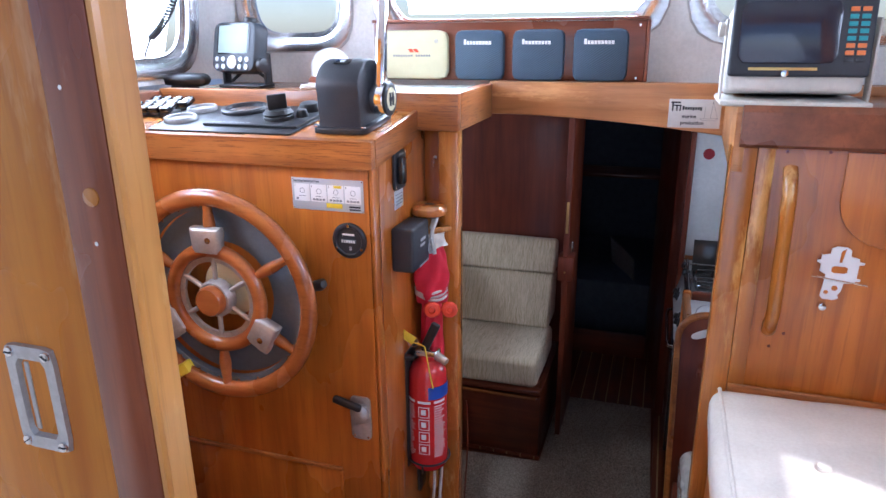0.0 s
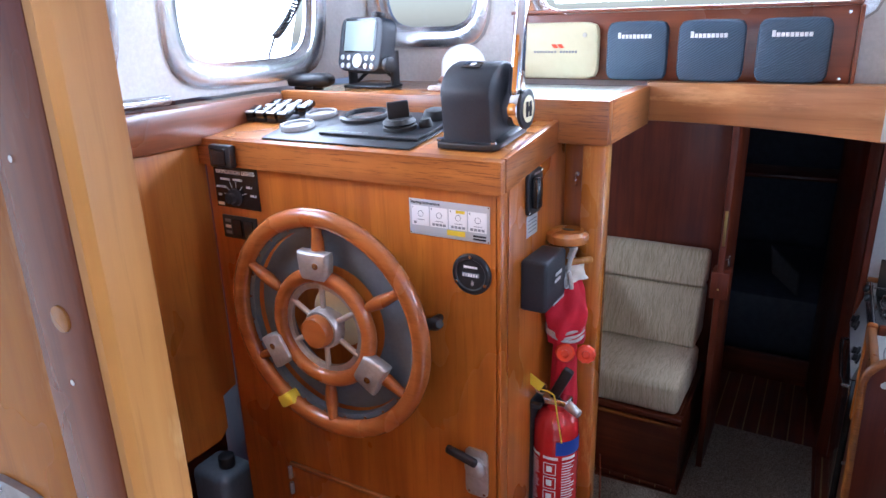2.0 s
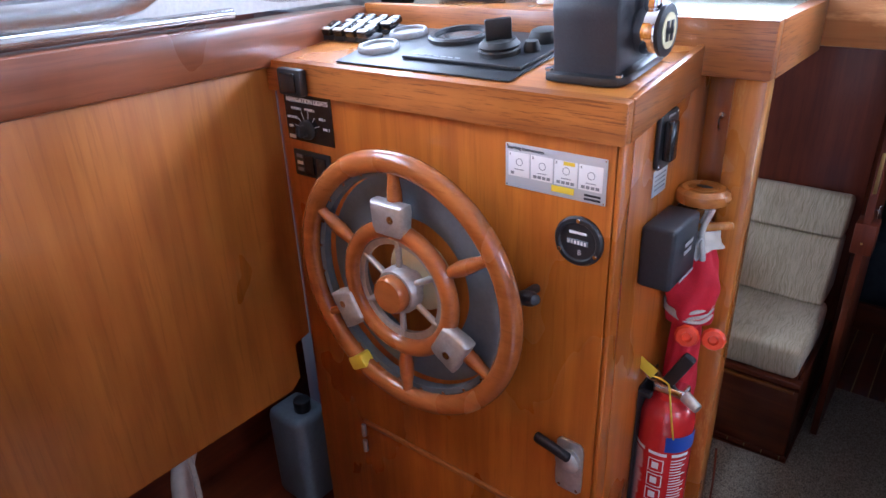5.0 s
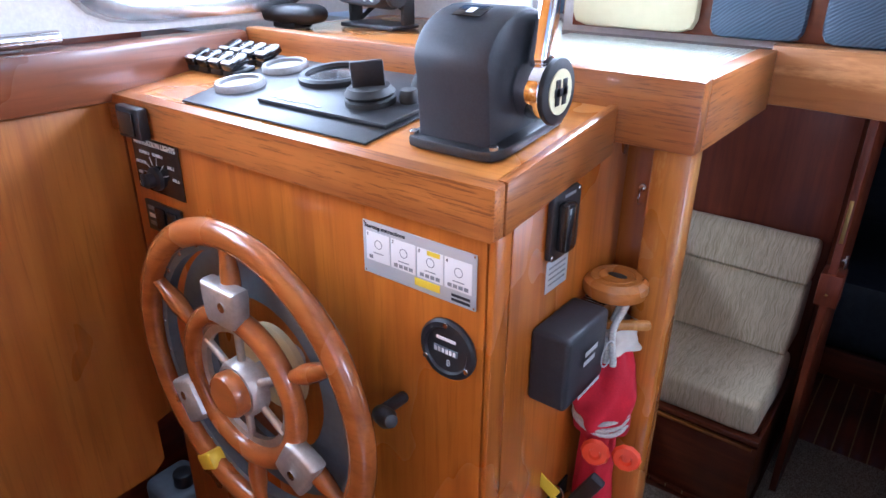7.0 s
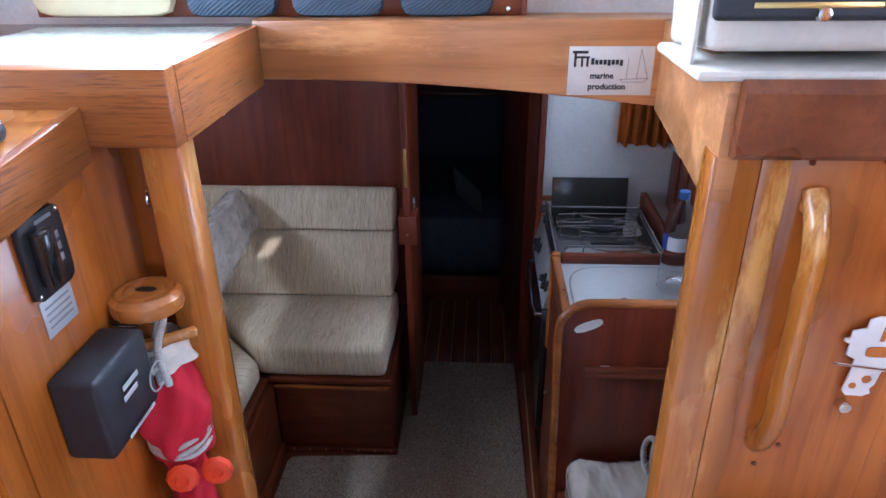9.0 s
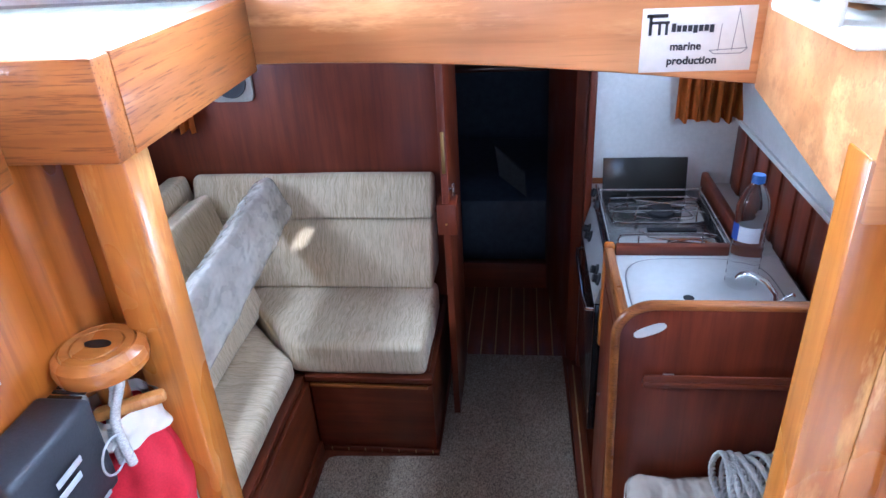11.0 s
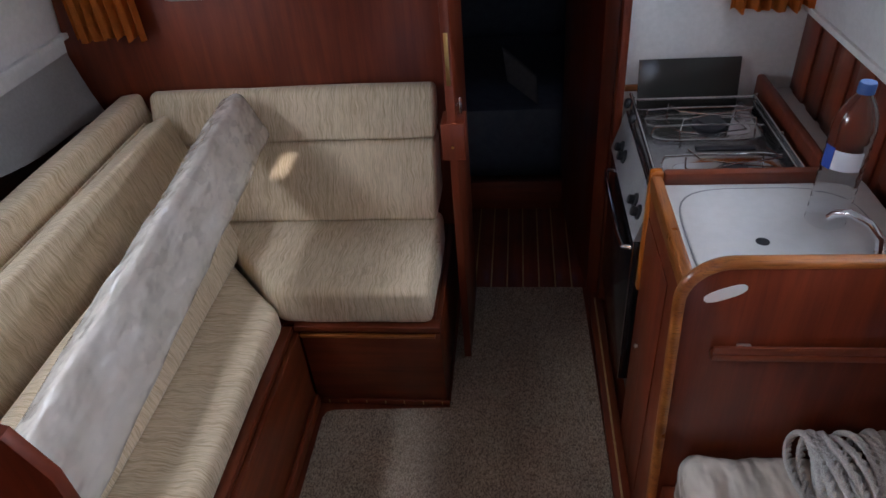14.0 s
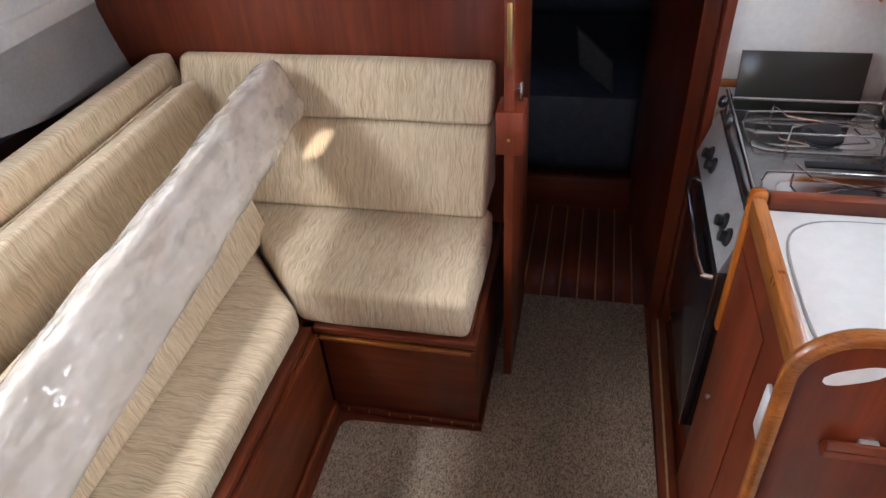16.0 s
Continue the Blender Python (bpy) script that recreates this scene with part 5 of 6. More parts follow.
body_o = part("blade", prism(outl, "y", 0.2410, 0.2440, 0.0006), PAPER, op)
part("slot", prism(squircle(0.744, 1.571, 0.013, 0.0065, 6, 20), "y", 0.2400, 0.2408), TEAK_Z, op)
part("slot", prism(squircle(0.741, 1.535, 0.0055, 0.0055, 2, 6), "y", 0.2400, 0.2408), TEAK_Z, op)
part("slot", prism(squircle(0.728, 1.526, 0.0042, 0.0042, 2, 6), "y", 0.2400, 0.2408), TEAK_Z, op)
part("slot", prism([(0.742, 1.585), (0.746, 1.585), (0.750, 1.612), (0.743, 1.606)], "y", 0.2400, 0.2408), TEAK_Z, op)
part("stud", cy((0.726, 0.249, 1.497), (0.726, 0.236, 1.497), 0.007, n=18, b=0.001), STEEL, op)
part("pin", cy((0.700, 0.2395, 1.556), (0.793, 0.2395, 1.545), 0.0016, n=8), STEEL, op)

rd = thing("radar_display", (0.66, 0.32, 1.858), "beige and black radar display on a cradle on the locker top", "radar display")
RP = Matrix.Translation((0.6315, 0.318, 1.895)) @ pose(0, 0, 0, -6, 0, 0) @ Matrix.Scale(0.84, 4)
part("cradle", bx((0.506, 0.238, 1.8605), (0.750, 0.400, 1.8715), 0.005), BEIGE, rd)
for sx in (0.5085, 0.7475):
    part("cradle_arm", turn(bx((-0.002, -0.012, 0.0), (0.002, 0.022, 0.140), 0.001), Matrix.Translation((sx, 0.28, 1.870))), BEIGE, rd)
    part("clamp_knob", lathe([(0.010, 0.002), (0.013, 0.004), (0.013, 0.012), (0.010, 0.014), (0, 0.014)], (sx, 0.285, 1.992), (-1 if sx < 0.6 else 1, 0, 0), 20), BEIGE, rd)
rc = part("case", turn(bx((-0.135, -0.075, -0.020), (0.122, 0.10, 0.165), 0.012, seg=3), RP), BEIGE, rd)
part("front", turn(bx((-0.139, -0.090, 0.012), (0.126, -0.0755, 0.168), 0.008, seg=3), RP), NAVY_BLACK, rc)
part("screen_hood", turn(prism(squircle(-0.030, 0.100, 0.094, 0.062, 12, 40), "y", -0.096, -0.0903, 0.003), RP), DARKSCREEN, rc)
part("label_strip", turn(bx((-0.100, -0.0915, 0.0245), (0.030, -0.0905, 0.0305), 0.0004), RP), BRASS, rc)
part("knob", turn(lathe([(0.0075, 0), (0.007, 0.007), (0, 0.008)], (-0.030, -0.0908, 0.0185), (0, -1, 0), 20), RP), STEEL, rc)
for row in range(8):
    for c2 in range(2):
        m_key = TEAL if 1 <= row <= 4 else (ORANGE_KEY if row < 7 else BLACK)
        part("key_button", turn(bx((0.076 + 0.021 * c2, -0.0925, 0.139 - 0.0140 * row), (0.092 + 0.021 * c2, -0.0905, 0.148 - 0.0140 * row), 0.0012), RP), m_key, rc)

hs = thing("helm_seat", (0.90, -0.1, FLOOR_W), "cream vinyl seat cushion on a wooden seat beside the companionway", "seat")
part("cushion", cushion((0.552, -0.62, 1.225), (1.20, 0.226, 1.312), 0.028, 0.012, 1.0, 8), VINYL, hs)
part("piping", sweep([(0.5665, y, 1.3105) for y in (-0.60, -0.3, 0.0, 0.215)], 0.004, 8), VINYL, hs)
part("button", lathe([(0.012, 0), (0.010, 0.004), (0, 0.005)], (0.705, -0.03, 1.3235), (0, 0, 1), 20), VINYL, hs)
part("seat_base", bx((0.565, -0.62, FLOOR_W), (1.20, 0.230, 1.224), 0.004), TEAK_Z, hs)

# ---- structure: saloon ----
built("floor", bx((-1.6, 0.28, -0.06), (1.6, 4.6, -0.004), 0), MAHOG_Y, "saloon cabin sole", "floor")
rug = whole("carpet", prism([(-0.466, 0.64), (0.507, 0.64), (0.507, 1.5), (0.488, 2.372), (-0.018, 2.372), (-0.018, 1.712), (-0.43, 1.690), (-0.455, 1.680), (-0.466, 1.655)], "z", -0.0035, 0.007, 0.003), CARPET, "grey brown looped pile carpet on the saloon sole", "carpet")
# the small hole is added, unseen, to throw a sun spot on the cushion
tongue = built("saloon_ceiling", wall_bay(-1.6, 1.6, 0.546, 2.6, (0.186, 1.742, 0.036, 0.036), 0.02, lambda u, v, w: (u, v, 1.840 + w)), WHITE, "white saloon headlining with a small hole added for a sun spot", "ceiling")
# unseen opening added to let a little sky light onto the berth
built("cabin_ceiling", wall_bay(-1.6, 1.6, 2.6, 4.6, (0.20, 3.75, 0.16, 0.16), 0.02, lambda u, v, w: (u, v, 1.840 + w)), WHITE, "white forward cabin headlining with a hole added for sky light", "ceiling")


def hull_port(u, v, w):
    return (-1.36 - w + 0.12 * (v - 1.1), u, v)


def hull_stbd(u, v, w):
    return (1.095 + w - 0.12 * (v - 1.17), u, v)


SALOON_HOLES = [(0.90, 1.52, 0.24, 0.13), (1.75, 1.52, 0.30, 0.13)]
for nm, place in (("wall_saloon_port", hull_port), ("wall_saloon_starboard", hull_stbd)):
    t = bmesh.new()
    wall_bay(0.32, 1.30, 1.08, 1.84, SALOON_HOLES[0], 0.05, place, t)
    wall_bay(1.30, 2.36, 1.08, 1.84, SALOON_HOLES[1], 0.05, place, t)
    built(nm, t, WHITE, "white padded cabin side")
    for h in SALOON_HOLES:
        window(f"window_{k}", h, place, "small cabin side window in an aluminium rim")
        k += 1
for s, nm in ((-1, "port"), (1, "starboard")):
    built(f"hull_{nm}", bx((s * 1.55, 0.3, -0.06), (s * 1.50, 4.6, 1.15), 0.002), CABIN_SHADE, "inside of the hull, shade in its colour")
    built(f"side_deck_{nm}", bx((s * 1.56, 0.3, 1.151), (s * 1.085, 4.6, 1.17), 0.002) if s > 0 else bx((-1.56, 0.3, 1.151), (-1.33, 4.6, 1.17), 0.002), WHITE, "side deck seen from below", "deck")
    built(f"cabin_side_{nm}", bx((s * 1.40, 2.36, 1.171), (s * 1.05, 4.6, 1.839), 0.002) if s > 0 else bx((-1.40, 2.36, 1.171), (-1.33, 4.6, 1.839), 0.002), CABIN_SHADE, "side of the forward cabin", "wall")
    built(f"hull_shelf_{nm}", bx((s * 1.52, 0.36, 0.80), (s * 1.22, 2.35, 0.82), 0.002), MAHOG_Y, "dark shelf along the hull", "shelf")
built("wall_saloon_forward", bx((-1.52, 2.350, -0.004), (-0.028, 2.385, 1.840), 0.002), MAHOG_Z, "varnished mahogany bulkhead ahead of the settee")
built("lintel_forward", bx((-0.028, 2.352, 1.70), (0.535, 2.383, 1.840), 0.002), MAHOG_X, "mahogany lintel over the doorway")
built("wall_galley_forward", bx((0.575, 2.312, 0.0), (1.52, 2.35, 1.840), 0.002), WHITE, "white galley bulkhead")
built("trim_galley_edge", bx((0.548, 2.290, 0.0), (0.5745, 2.352, 1.840), 0.005), MAHOG_Z, "mahogany edge of the galley bulkhead", "trim")
built("trim_galley_strip", bx((0.576, 2.302, 0.908), (0.625, 2.3118, 0.930), 0.002), TEAK_X, "small wooden strip on the bulkhead", "trim")
built("wall_passage", prism([(0.505, 2.372), (0.535, 2.352), (0.5475, 2.352), (0.5475, 3.05), (0.425, 3.05)], "z", -0.004, 1.840), MAHOG_Z, "mahogany side of the passage forward")
built("wall_passage_port", bx((-0.075, 2.385, -0.004), (-0.03, 3.05, 1.840), 0.002), MAHOG_Z, "mahogany side of the passage")
built("wall_cabin_sill", bx((-0.03, 2.985, -0.004), (0.43, 3.015, 0.155), 0.004), MAHOG_X, "mahogany sill of the forward cabin", "sill")
built("wall_cabin_port", bx((-0.6, 3.052, 0), (-0.03, 3.09, 1.84), 0.002), MAHOG_Z, "forward cabin bulkhead")
built("wall_cabin_starboard", bx((0.428, 3.052, 0), (1.0, 3.09, 1.84), 0.002), MAHOG_Z, "forward cabin bulkhead")
built("wall_cabin_end", bx((-1.6, 4.55, 0), (1.6, 4.6, 1.84), 0.002), CABIN_SHADE, "end of the forward cabin, coloured as unlit")
built("berth", bx((-0.8, 3.3, 0.0), (1.0, 4.4, 0.39), 0.02), CABIN_SHADE, "berth in the forward cabin, coloured as unlit", "berth")
built("cabin_shelf", bx((-0.6, 3.7, 1.02), (0.8, 4.0, 1.05), 0.01), MAHOG_X, "dark shelf edge in the forward cabin", "shelf")
# the case is darkened in its colour for the shade in there
whole("pillow", prism([(0.146, 0.707), (0.312, 0.556), (0.325, 0.402), (0.168, 0.535)], "y", 3.305, 3.345, 0.012), speckled("pillow case darkened as shade", (0.12, 0.12, 0.12), (0.09, 0.09, 0.09), 60, 0.8, 0.2), "flat pillow leaning in the forward cabin, shade in its colour", "pillow")
sole = thing("passage_sole", (0.23, 2.68, -0.004), "mahogany and holly striped sole in the passage", "floor", kind="structure")
for i in range(9):
    x = -0.029 + 0.0682 * i
    x1 = min(x + 0.0622, 0.504)
    if x1 > x + 0.01:
        part("plank", bx((x, 2.374, -0.0038), (x1, 2.984, 0.0035), 0.001), MAHOG_Y, sole)
    if i:
        part("strip", bx((x - 0.0058, 2.374, -0.0038), (x - 0.0002, 2.984, 0.0042), 0.0005), HOLLY, sole, "pale holly strip")

# passage door, folded back
pd = thing("door_2", (0.02, 2.15, 0.0), "mahogany passage door standing open edge-on", "door", kind="structure")
part("leaf", bx((0.020, 1.945, 0.02), (0.045, 2.348, 1.80), 0.002), MAHOG_Z, pd)
part("lock_box", bx((0.000, 1.936, 0.865), (0.070, 2.03, 0.985), 0.004), MAHOG_Z, pd, "wooden lock case")
part("handle", cy((0.046, 1.965, 1.035), (0.062, 1.965, 1.035), 0.007, n=16, b=0.001), CHROME, pd)
part("keyhole", cy((0.0325, 1.9358, 0.91), (0.0325, 1.9335, 0.91), 0.0045, n=14), BRASS, pd)
part("handle_bar", cy((0.060, 1.955, 1.01), (0.060, 1.955, 1.06), 0.0055, n=12, b=0.002), CHROME, pd)
part("lock_plate", bx((0.0265, 1.9428, 1.10), (0.0385, 1.9448, 1.25), 0.0004), BRASS, pd)

# ---- settee ----
se = thing("settee", (-0.75, 1.3, 0.0), "L-shaped mahogany settee base with rim", "settee")
part("front_long", bx((-0.520, 0.40, 0.0), (-0.500, 1.722, 0.350), 0.002), MAHOG_Y, se)
part("kick_rail", bx((-0.4995, 0.40, 0.0), (-0.484, 1.722, 0.055), 0.006), MAHOG_Y, se)
part("rim_long", bx((-0.565, 0.40, 0.3505), (-0.515, 1.725, 0.378), 0.008), MAHOG_Y, se)
part("bead_long", bx((-0.5145, 0.40, 0.335), (-0.507, 1.722, 0.349), 0.003), HOLLY, se, "pale bead along the front")
part("front_short", bx((-0.4995, 1.735, 0.0), (-0.030, 1.755, 0.335), 0.002), MAHOG_X, se)
part("rim_short", bx((-0.5148, 1.722, 0.352), (-0.026, 1.765, 0.378), 0.007), MAHOG_X, se)
part("bead_short", bx((-0.4985, 1.7205, 0.328), (-0.045, 1.734, 0.342), 0.003), TEAK_X, se)
part("end_panel", bx((-0.0495, 1.756, 0.0), (-0.030, 2.349, 0.352), 0.002), MAHOG_Y, se)
part("kick_short", bx((-0.4835, 1.723, 0.0), (-0.020, 1.7345, 0.022), 0.003), MAHOG_X, se)
for i in range(7):
    part("inlay", bx((-0.455 + 0.068 * i, 1.7215, 0.006), (-0.451 + 0.068 * i, 1.7228, 0.023), 0.0004), HOLLY, se)
part("end_long", bx((-1.3, 0.395, 0.0), (-0.515, 0.40, 0.35), 0.002), MAHOG_Y, se)
part("seat_board", bx((-1.30, 0.402, 0.34), (-0.566, 2.349, 0.350), 0.001), MAHOG_Y, se)
part("seat_board_short", bx((-0.5655, 1.766, 0.34), (-0.051, 2.349, 0.352), 0.001), MAHOG_X, se)
part("end_upright", prism([(-0.62, 0.35)] + [(-0.62 + 0.0, 1.10), (-0.60, 1.20), (-0.54, 1.27), (-0.44, 1.29), (-0.36, 1.26), (-0.33, 1.18), (-0.33, 0.35)], "y", 0.60, 0.622, 0.006), MAHOG_Z, se, "rounded mahogany settee end")


def slab(outline, z0, z1, r, seed):
    """A cushion with a given plan."""
    t = prism(outline, "z", z0, z1)
    bmesh.ops.bevel(t, geom=t.edges[:], offset=r, segments=4, affect="EDGES", profile=0.5)
    bmesh.ops.triangulate(t, faces=[f for f in t.faces if len(f.verts) > 4])
    bmesh.ops.subdivide_edges(t, edges=[e for e in t.edges if e.calc_length() > 0.10], cuts=5, use_grid_fill=True)
    return soft(t, 0.006, 7, seed)


whole("seat_cushion", slab([(-0.046, 1.728), (-0.550, 1.728), (-0.800, 2.000), (-1.050, 2.000), (-1.050, 2.200), (-0.046, 2.200)], 0.379, 0.522, 0.028, 1.0), FAB_X, "beige ribbed seat cushion on the short side of the settee", "cushion")
whole("seat_cushion", slab([(-0.535, 0.42), (-0.535, 1.700), (-0.805, 1.985), (-1.06, 1.985), (-1.06, 0.42)], 0.379, 0.475, 0.030, 2.0), FAB_Y, "beige ribbed seat cushion on the long side of the settee", "cushion")


def back(profile, axis, a, b, r, seed):
    t = prism(profile, axis, a, b)
    bmesh.ops.bevel(t, geom=t.edges[:], offset=r, segments=4, affect="EDGES", profile=0.5)
    bmesh.ops.subdivide_edges(t, edges=[e for e in t.edges if e.calc_length() > 0.10], cuts=8, use_grid_fill=True)
    return soft(t, 0.005, 6, seed)


whole("back_cushion", back([(2.112, 0.524), (2.226, 0.785), (2.345, 0.785), (2.345, 0.524)], "x", -1.060, -0.060, 0.018, 3.0), FAB_X, "beige ribbed lower back cushion against the bulkhead", "cushion")
whole("back_cushion", back([(2.222, 0.788), (2.292, 0.955), (2.347, 0.955), (2.347, 0.788)], "x", -1.085, -0.055, 0.020, 4.0), FAB_X, "beige ribbed top back cushion against the bulkhead", "cushion")
whole("back_cushion", back([(-1.215, 0.74), (-1.215, 0.945), (-1.125, 0.955), (-1.095, 0.74)], "y", 0.45, 2.335, 0.022, 5.0), FAB_Y, "beige ribbed top back cushion along the hull", "cushion")
loose = whole("back_cushion", back([(-1.090, 0.478), (-1.098, 0.872), (-0.985, 0.918), (-0.872, 0.478)], "y", 0.50, 2.215, 0.016, 6.0), FAB_Y, "beige ribbed loose back cushion leaning on the settee", "cushion")
whole("back_cushion", back([(-0.880, 0.480), (-0.905, 0.76), (-0.810, 0.77), (-0.745, 0.480)], "y", 0.62, 2.02, 0.020, 7.0), FAB_Y, "beige ribbed cushion lying under the wrapped one", "cushion")
part("piping", sweep([(-1.074 + 0.002 * math.sin(5 * y), y, 0.8845) for y in (0.52 + 0.0562 * i for i in range(31))], 0.0042, 8), FAB_X, loose)
P0, P1 = Vector((-0.722, 2.255, 0.880)), Vector((-0.640, 0.62, 0.800))
lie = bx((-0.050, 0, -0.098), (0.050, (P1 - P0).length, 0.098), 0.030, seg=4)
bmesh.ops.subdivide_edges(lie, edges=[e for e in lie.edges if e.calc_length() > 0.10], cuts=22, use_grid_fill=True)
bmesh.ops.subdivide_edges(lie, edges=lie.edges[:], cuts=1, use_grid_fill=True)
lie.normal_update()
for v in lie.verts:
    v.co += v.normal * (0.006 * noise.noise(v.co * 7) + 0.0025 * noise.noise(Vector((v.co.x * 30, v.co.y * 13, v.co.z * 22))))
yv = (P1 - P0).normalized()
zv = Vector((-0.36, -0.10, 0.93))
zv = (zv - yv * zv.dot(yv)).normalized()
turn(lie, Matrix.Translation(P0) @ Matrix((yv.cross(zv), yv, zv)).transposed().to_4x4())
whole("wrapped_cushion", lie, FILM, "long cushion wrapped in crinkled clear plastic lying on the settee", "cushion")
fl = bmesh.new()
cols = []
for i in range(25):
    y = 0.45 + 1.885 * i / 24
    zb = 0.86 + 0.10 * min(1.0, (2.335 - y) / 0.7) + 0.012 * math.sin(9 * y)
    cols.append([fl.verts.new((-1.352 + 0.055 * f + 0.008 * math.sin(7 * y + 3 * f) * f, y, 1.105 + (zb - 1.105) * f)) for f in (0, 0.33, 0.66, 1)])
for a, b in zip(cols, cols[1:]):
    for j in range(3):
        fl.faces.new((a[j], b[j], b[j + 1], a[j + 1]))
bmesh.ops.solidify(fl, geom=fl.faces[:], thickness=0.003)
whole("hull_flap", fl, speckled("grey vinyl lining", (0.56, 0.55, 0.53), (0.50, 0.49, 0.47), 90, 0.6, 0.3), "grey vinyl lining hanging below the cabin side", "lining")
whole("shelf_divider", prism([(-1.45, 0.82), (-1.45, 0.98), (-1.30, 0.90), (-1.28, 0.82)], "y", 1.60, 1.615, 0.002), MAHOG_X, "small mahogany divider on the hull shelf", "divider")


def curtain(x0, x1, y, z0, z1, along, n=60):
    t = bmesh.new()
    cols = []
    for i in range(n + 1):
        s = i / n
        d = 0.018 * math.sin(2 * math.pi * 6 * s) + 0.006 * math.sin(2 * math.pi * 15 * s + 1)
        a = x0 + (x1 - x0) * s
        cols.append([t.verts.new((a, y + d * (1 - 0.3 * f), z0 + (z1 - z0) * f + (0.008 * math.sin(30 * s) if f == 0 else 0)) if along == "x" else (y + d * (1 - 0.3 * f), a, z0 + (z1 - z0) * f)) for f in (0, 0.25, 0.5, 0.75, 1)])
    for a, b in zip(cols, cols[1:]):
        for j in range(4):
            t.faces.new((a[j], b[j], b[j + 1], a[j + 1]))
    bmesh.ops.solidify(t, geom=t.faces[:], thickness=0.0015)
    return t


whole("curtain", curtain(-1.27, -1.02, 2.30, 1.155, 1.80, "x"), CURTAIN, "gathered orange curtain hanging at the bulkhead", "curtain", "orange curtains")
whole("curtain", curtain(0.86, 1.10, 2.275, 1.165, 1.80, "x"), CURTAIN, "gathered orange curtain hanging at the galley bulkhead", "curtain", "orange curtains")
ls = thing("loudspeaker", (-0.86, 2.349, 1.27), "small dark loudspeaker in a grey frame on the bulkhead", "speaker")
part("frame", prism(squircle(-0.853, 1.345, 0.092, 0.085, 8, 40), "y", 2.335, 2.3495, 0.003), CAST, ls)
part("cone", lathe([(0.070, 0), (0.068, 0.006), (0.03, 0.002), (0, 0.002)], (-0.853, 2.3348, 1.345), (0, -1, 0), 32), INK, ls)

whole("round_sticker", cy((0.636, 2.3118, 1.439), (0.636, 2.3105, 1.439), 0.026, n=36), mat("dark red sticker", (0.28, 0.012, 0.02), 0.5), "round dark red sticker on the white galley bulkhead", "sticker")

# ---- galley ----
ga = thing("galley_unit", (0.80, 1.4, 0.0), "mahogany galley unit with a panelled front", "cabinet")
part("front", bx((0.560, 1.162, 0.0), (0.578, 1.648, 0.930), 0.002), MAHOG_Z, ga)
part("sole_rail", bx((0.507, 0.66, -0.0035), (0.5595, 2.29, 0.016), 0.004), MAHOG_Y, ga)
part("sole_bead", bx((0.528, 0.66, 0.0162), (0.535, 2.29, 0.019), 0.001), HOLLY, ga)
part("corner_fiddle", bx((0.552, 1.640, 0.60), (0.586, 1.672, 0.985), 0.010, seg=3), TEAK_Z, ga)
part("front_fiddle", bx((0.553, 1.163, 0.930), (0.580, 1.6395, 0.978), 0.006), TEAK_Y, ga)
part("cross_fiddle", bx((0.5865, 1.638, 0.935), (0.985, 1.668, 0.982), 0.008), MAHOG_X, ga)
part("side_fiddle", bx((0.985, 1.70, 0.86), (1.012, 2.30, 0.958), 0.010, seg=3), MAHOG_Z, ga)
part("outboard_ledge", bx((1.0152, 1.70, 0.870), (1.100, 2.31, 0.905), 0.003), LAMINATE, ga, "white ledge outboard of the cooker")
part("back_panel", bx((1.0985, 1.164, 0.90), (1.115, 2.31, 1.170), 0.002), MAHOG_Z, ga)
for i in range(9):
    part("back_slat", bx((1.0900, 1.20 + 0.122 * i, 0.906), (1.0982, 1.285 + 0.122 * i, 1.168), 0.003), MAHOG_Z, ga)
part("door_knob", lathe([(0.006, 0), (0.004, 0.006), (0.008, 0.010), (0, 0.014)], (0.5598, 1.555, 0.474), (-1, 0, 0), 16), CAST, ga)
part("door_line", bx((0.557, 1.36, 0.08), (0.5598, 1.63, 0.86), 0.0015), MAHOG_Z, ga)
whole("worktop", bx((0.5805, 1.163, 0.915), (1.054, 1.637, 0.952), 0.003), LAMINATE, "white worktop beside the cooker", "worktop")
lid = thing("sink_lid", (0.80, 1.40, 0.952), "white lid with a dark seam lying over the sink", "lid")
part("seam", ring_plate([[(*p, d) for p in squircle(0.800, 1.400, 0.205 - g, 0.215 - g, 4, 64)] for g, d in ((0, 0), (0, 0.0012), (0.0035, 0.0012), (0.0035, 0))], lambda u, v, w: (u, v, 0.9522 + w)), INK_GREY, lid)
part("board", prism(squircle(0.800, 1.400, 0.2005, 0.2105, 4, 64), "z", 0.9522, 0.9545, 0.001), LAMINATE, lid)
part("finger_hole", cy((0.752, 1.392, 0.9546), (0.752, 1.392, 0.9552), 0.0145, n=28), INK, lid)
tp = thing("tap", (0.93, 1.30, 0.952), "chrome galley tap with a curved spout", "tap")
part("base", lathe([(0.020, 0), (0.018, 0.010), (0.012, 0.016), (0.012, 0.05), (0, 0.05)], (0.935, 1.290, 0.9522), (0, 0, 1), 24), CHROME, tp)
part("spout", sweep([(0.935, 1.29, 0.99), (0.930, 1.295, 1.03), (0.912, 1.315, 1.052), (0.885, 1.345, 1.058), (0.868, 1.365, 1.045), (0.862, 1.372, 1.030)], 0.0085, 14), CHROME, tp)
part("lever", sweep([(0.937, 1.288, 1.00), (0.955, 1.275, 1.035), (0.965, 1.268, 1.045)], 0.006, 12), CHROME, tp)

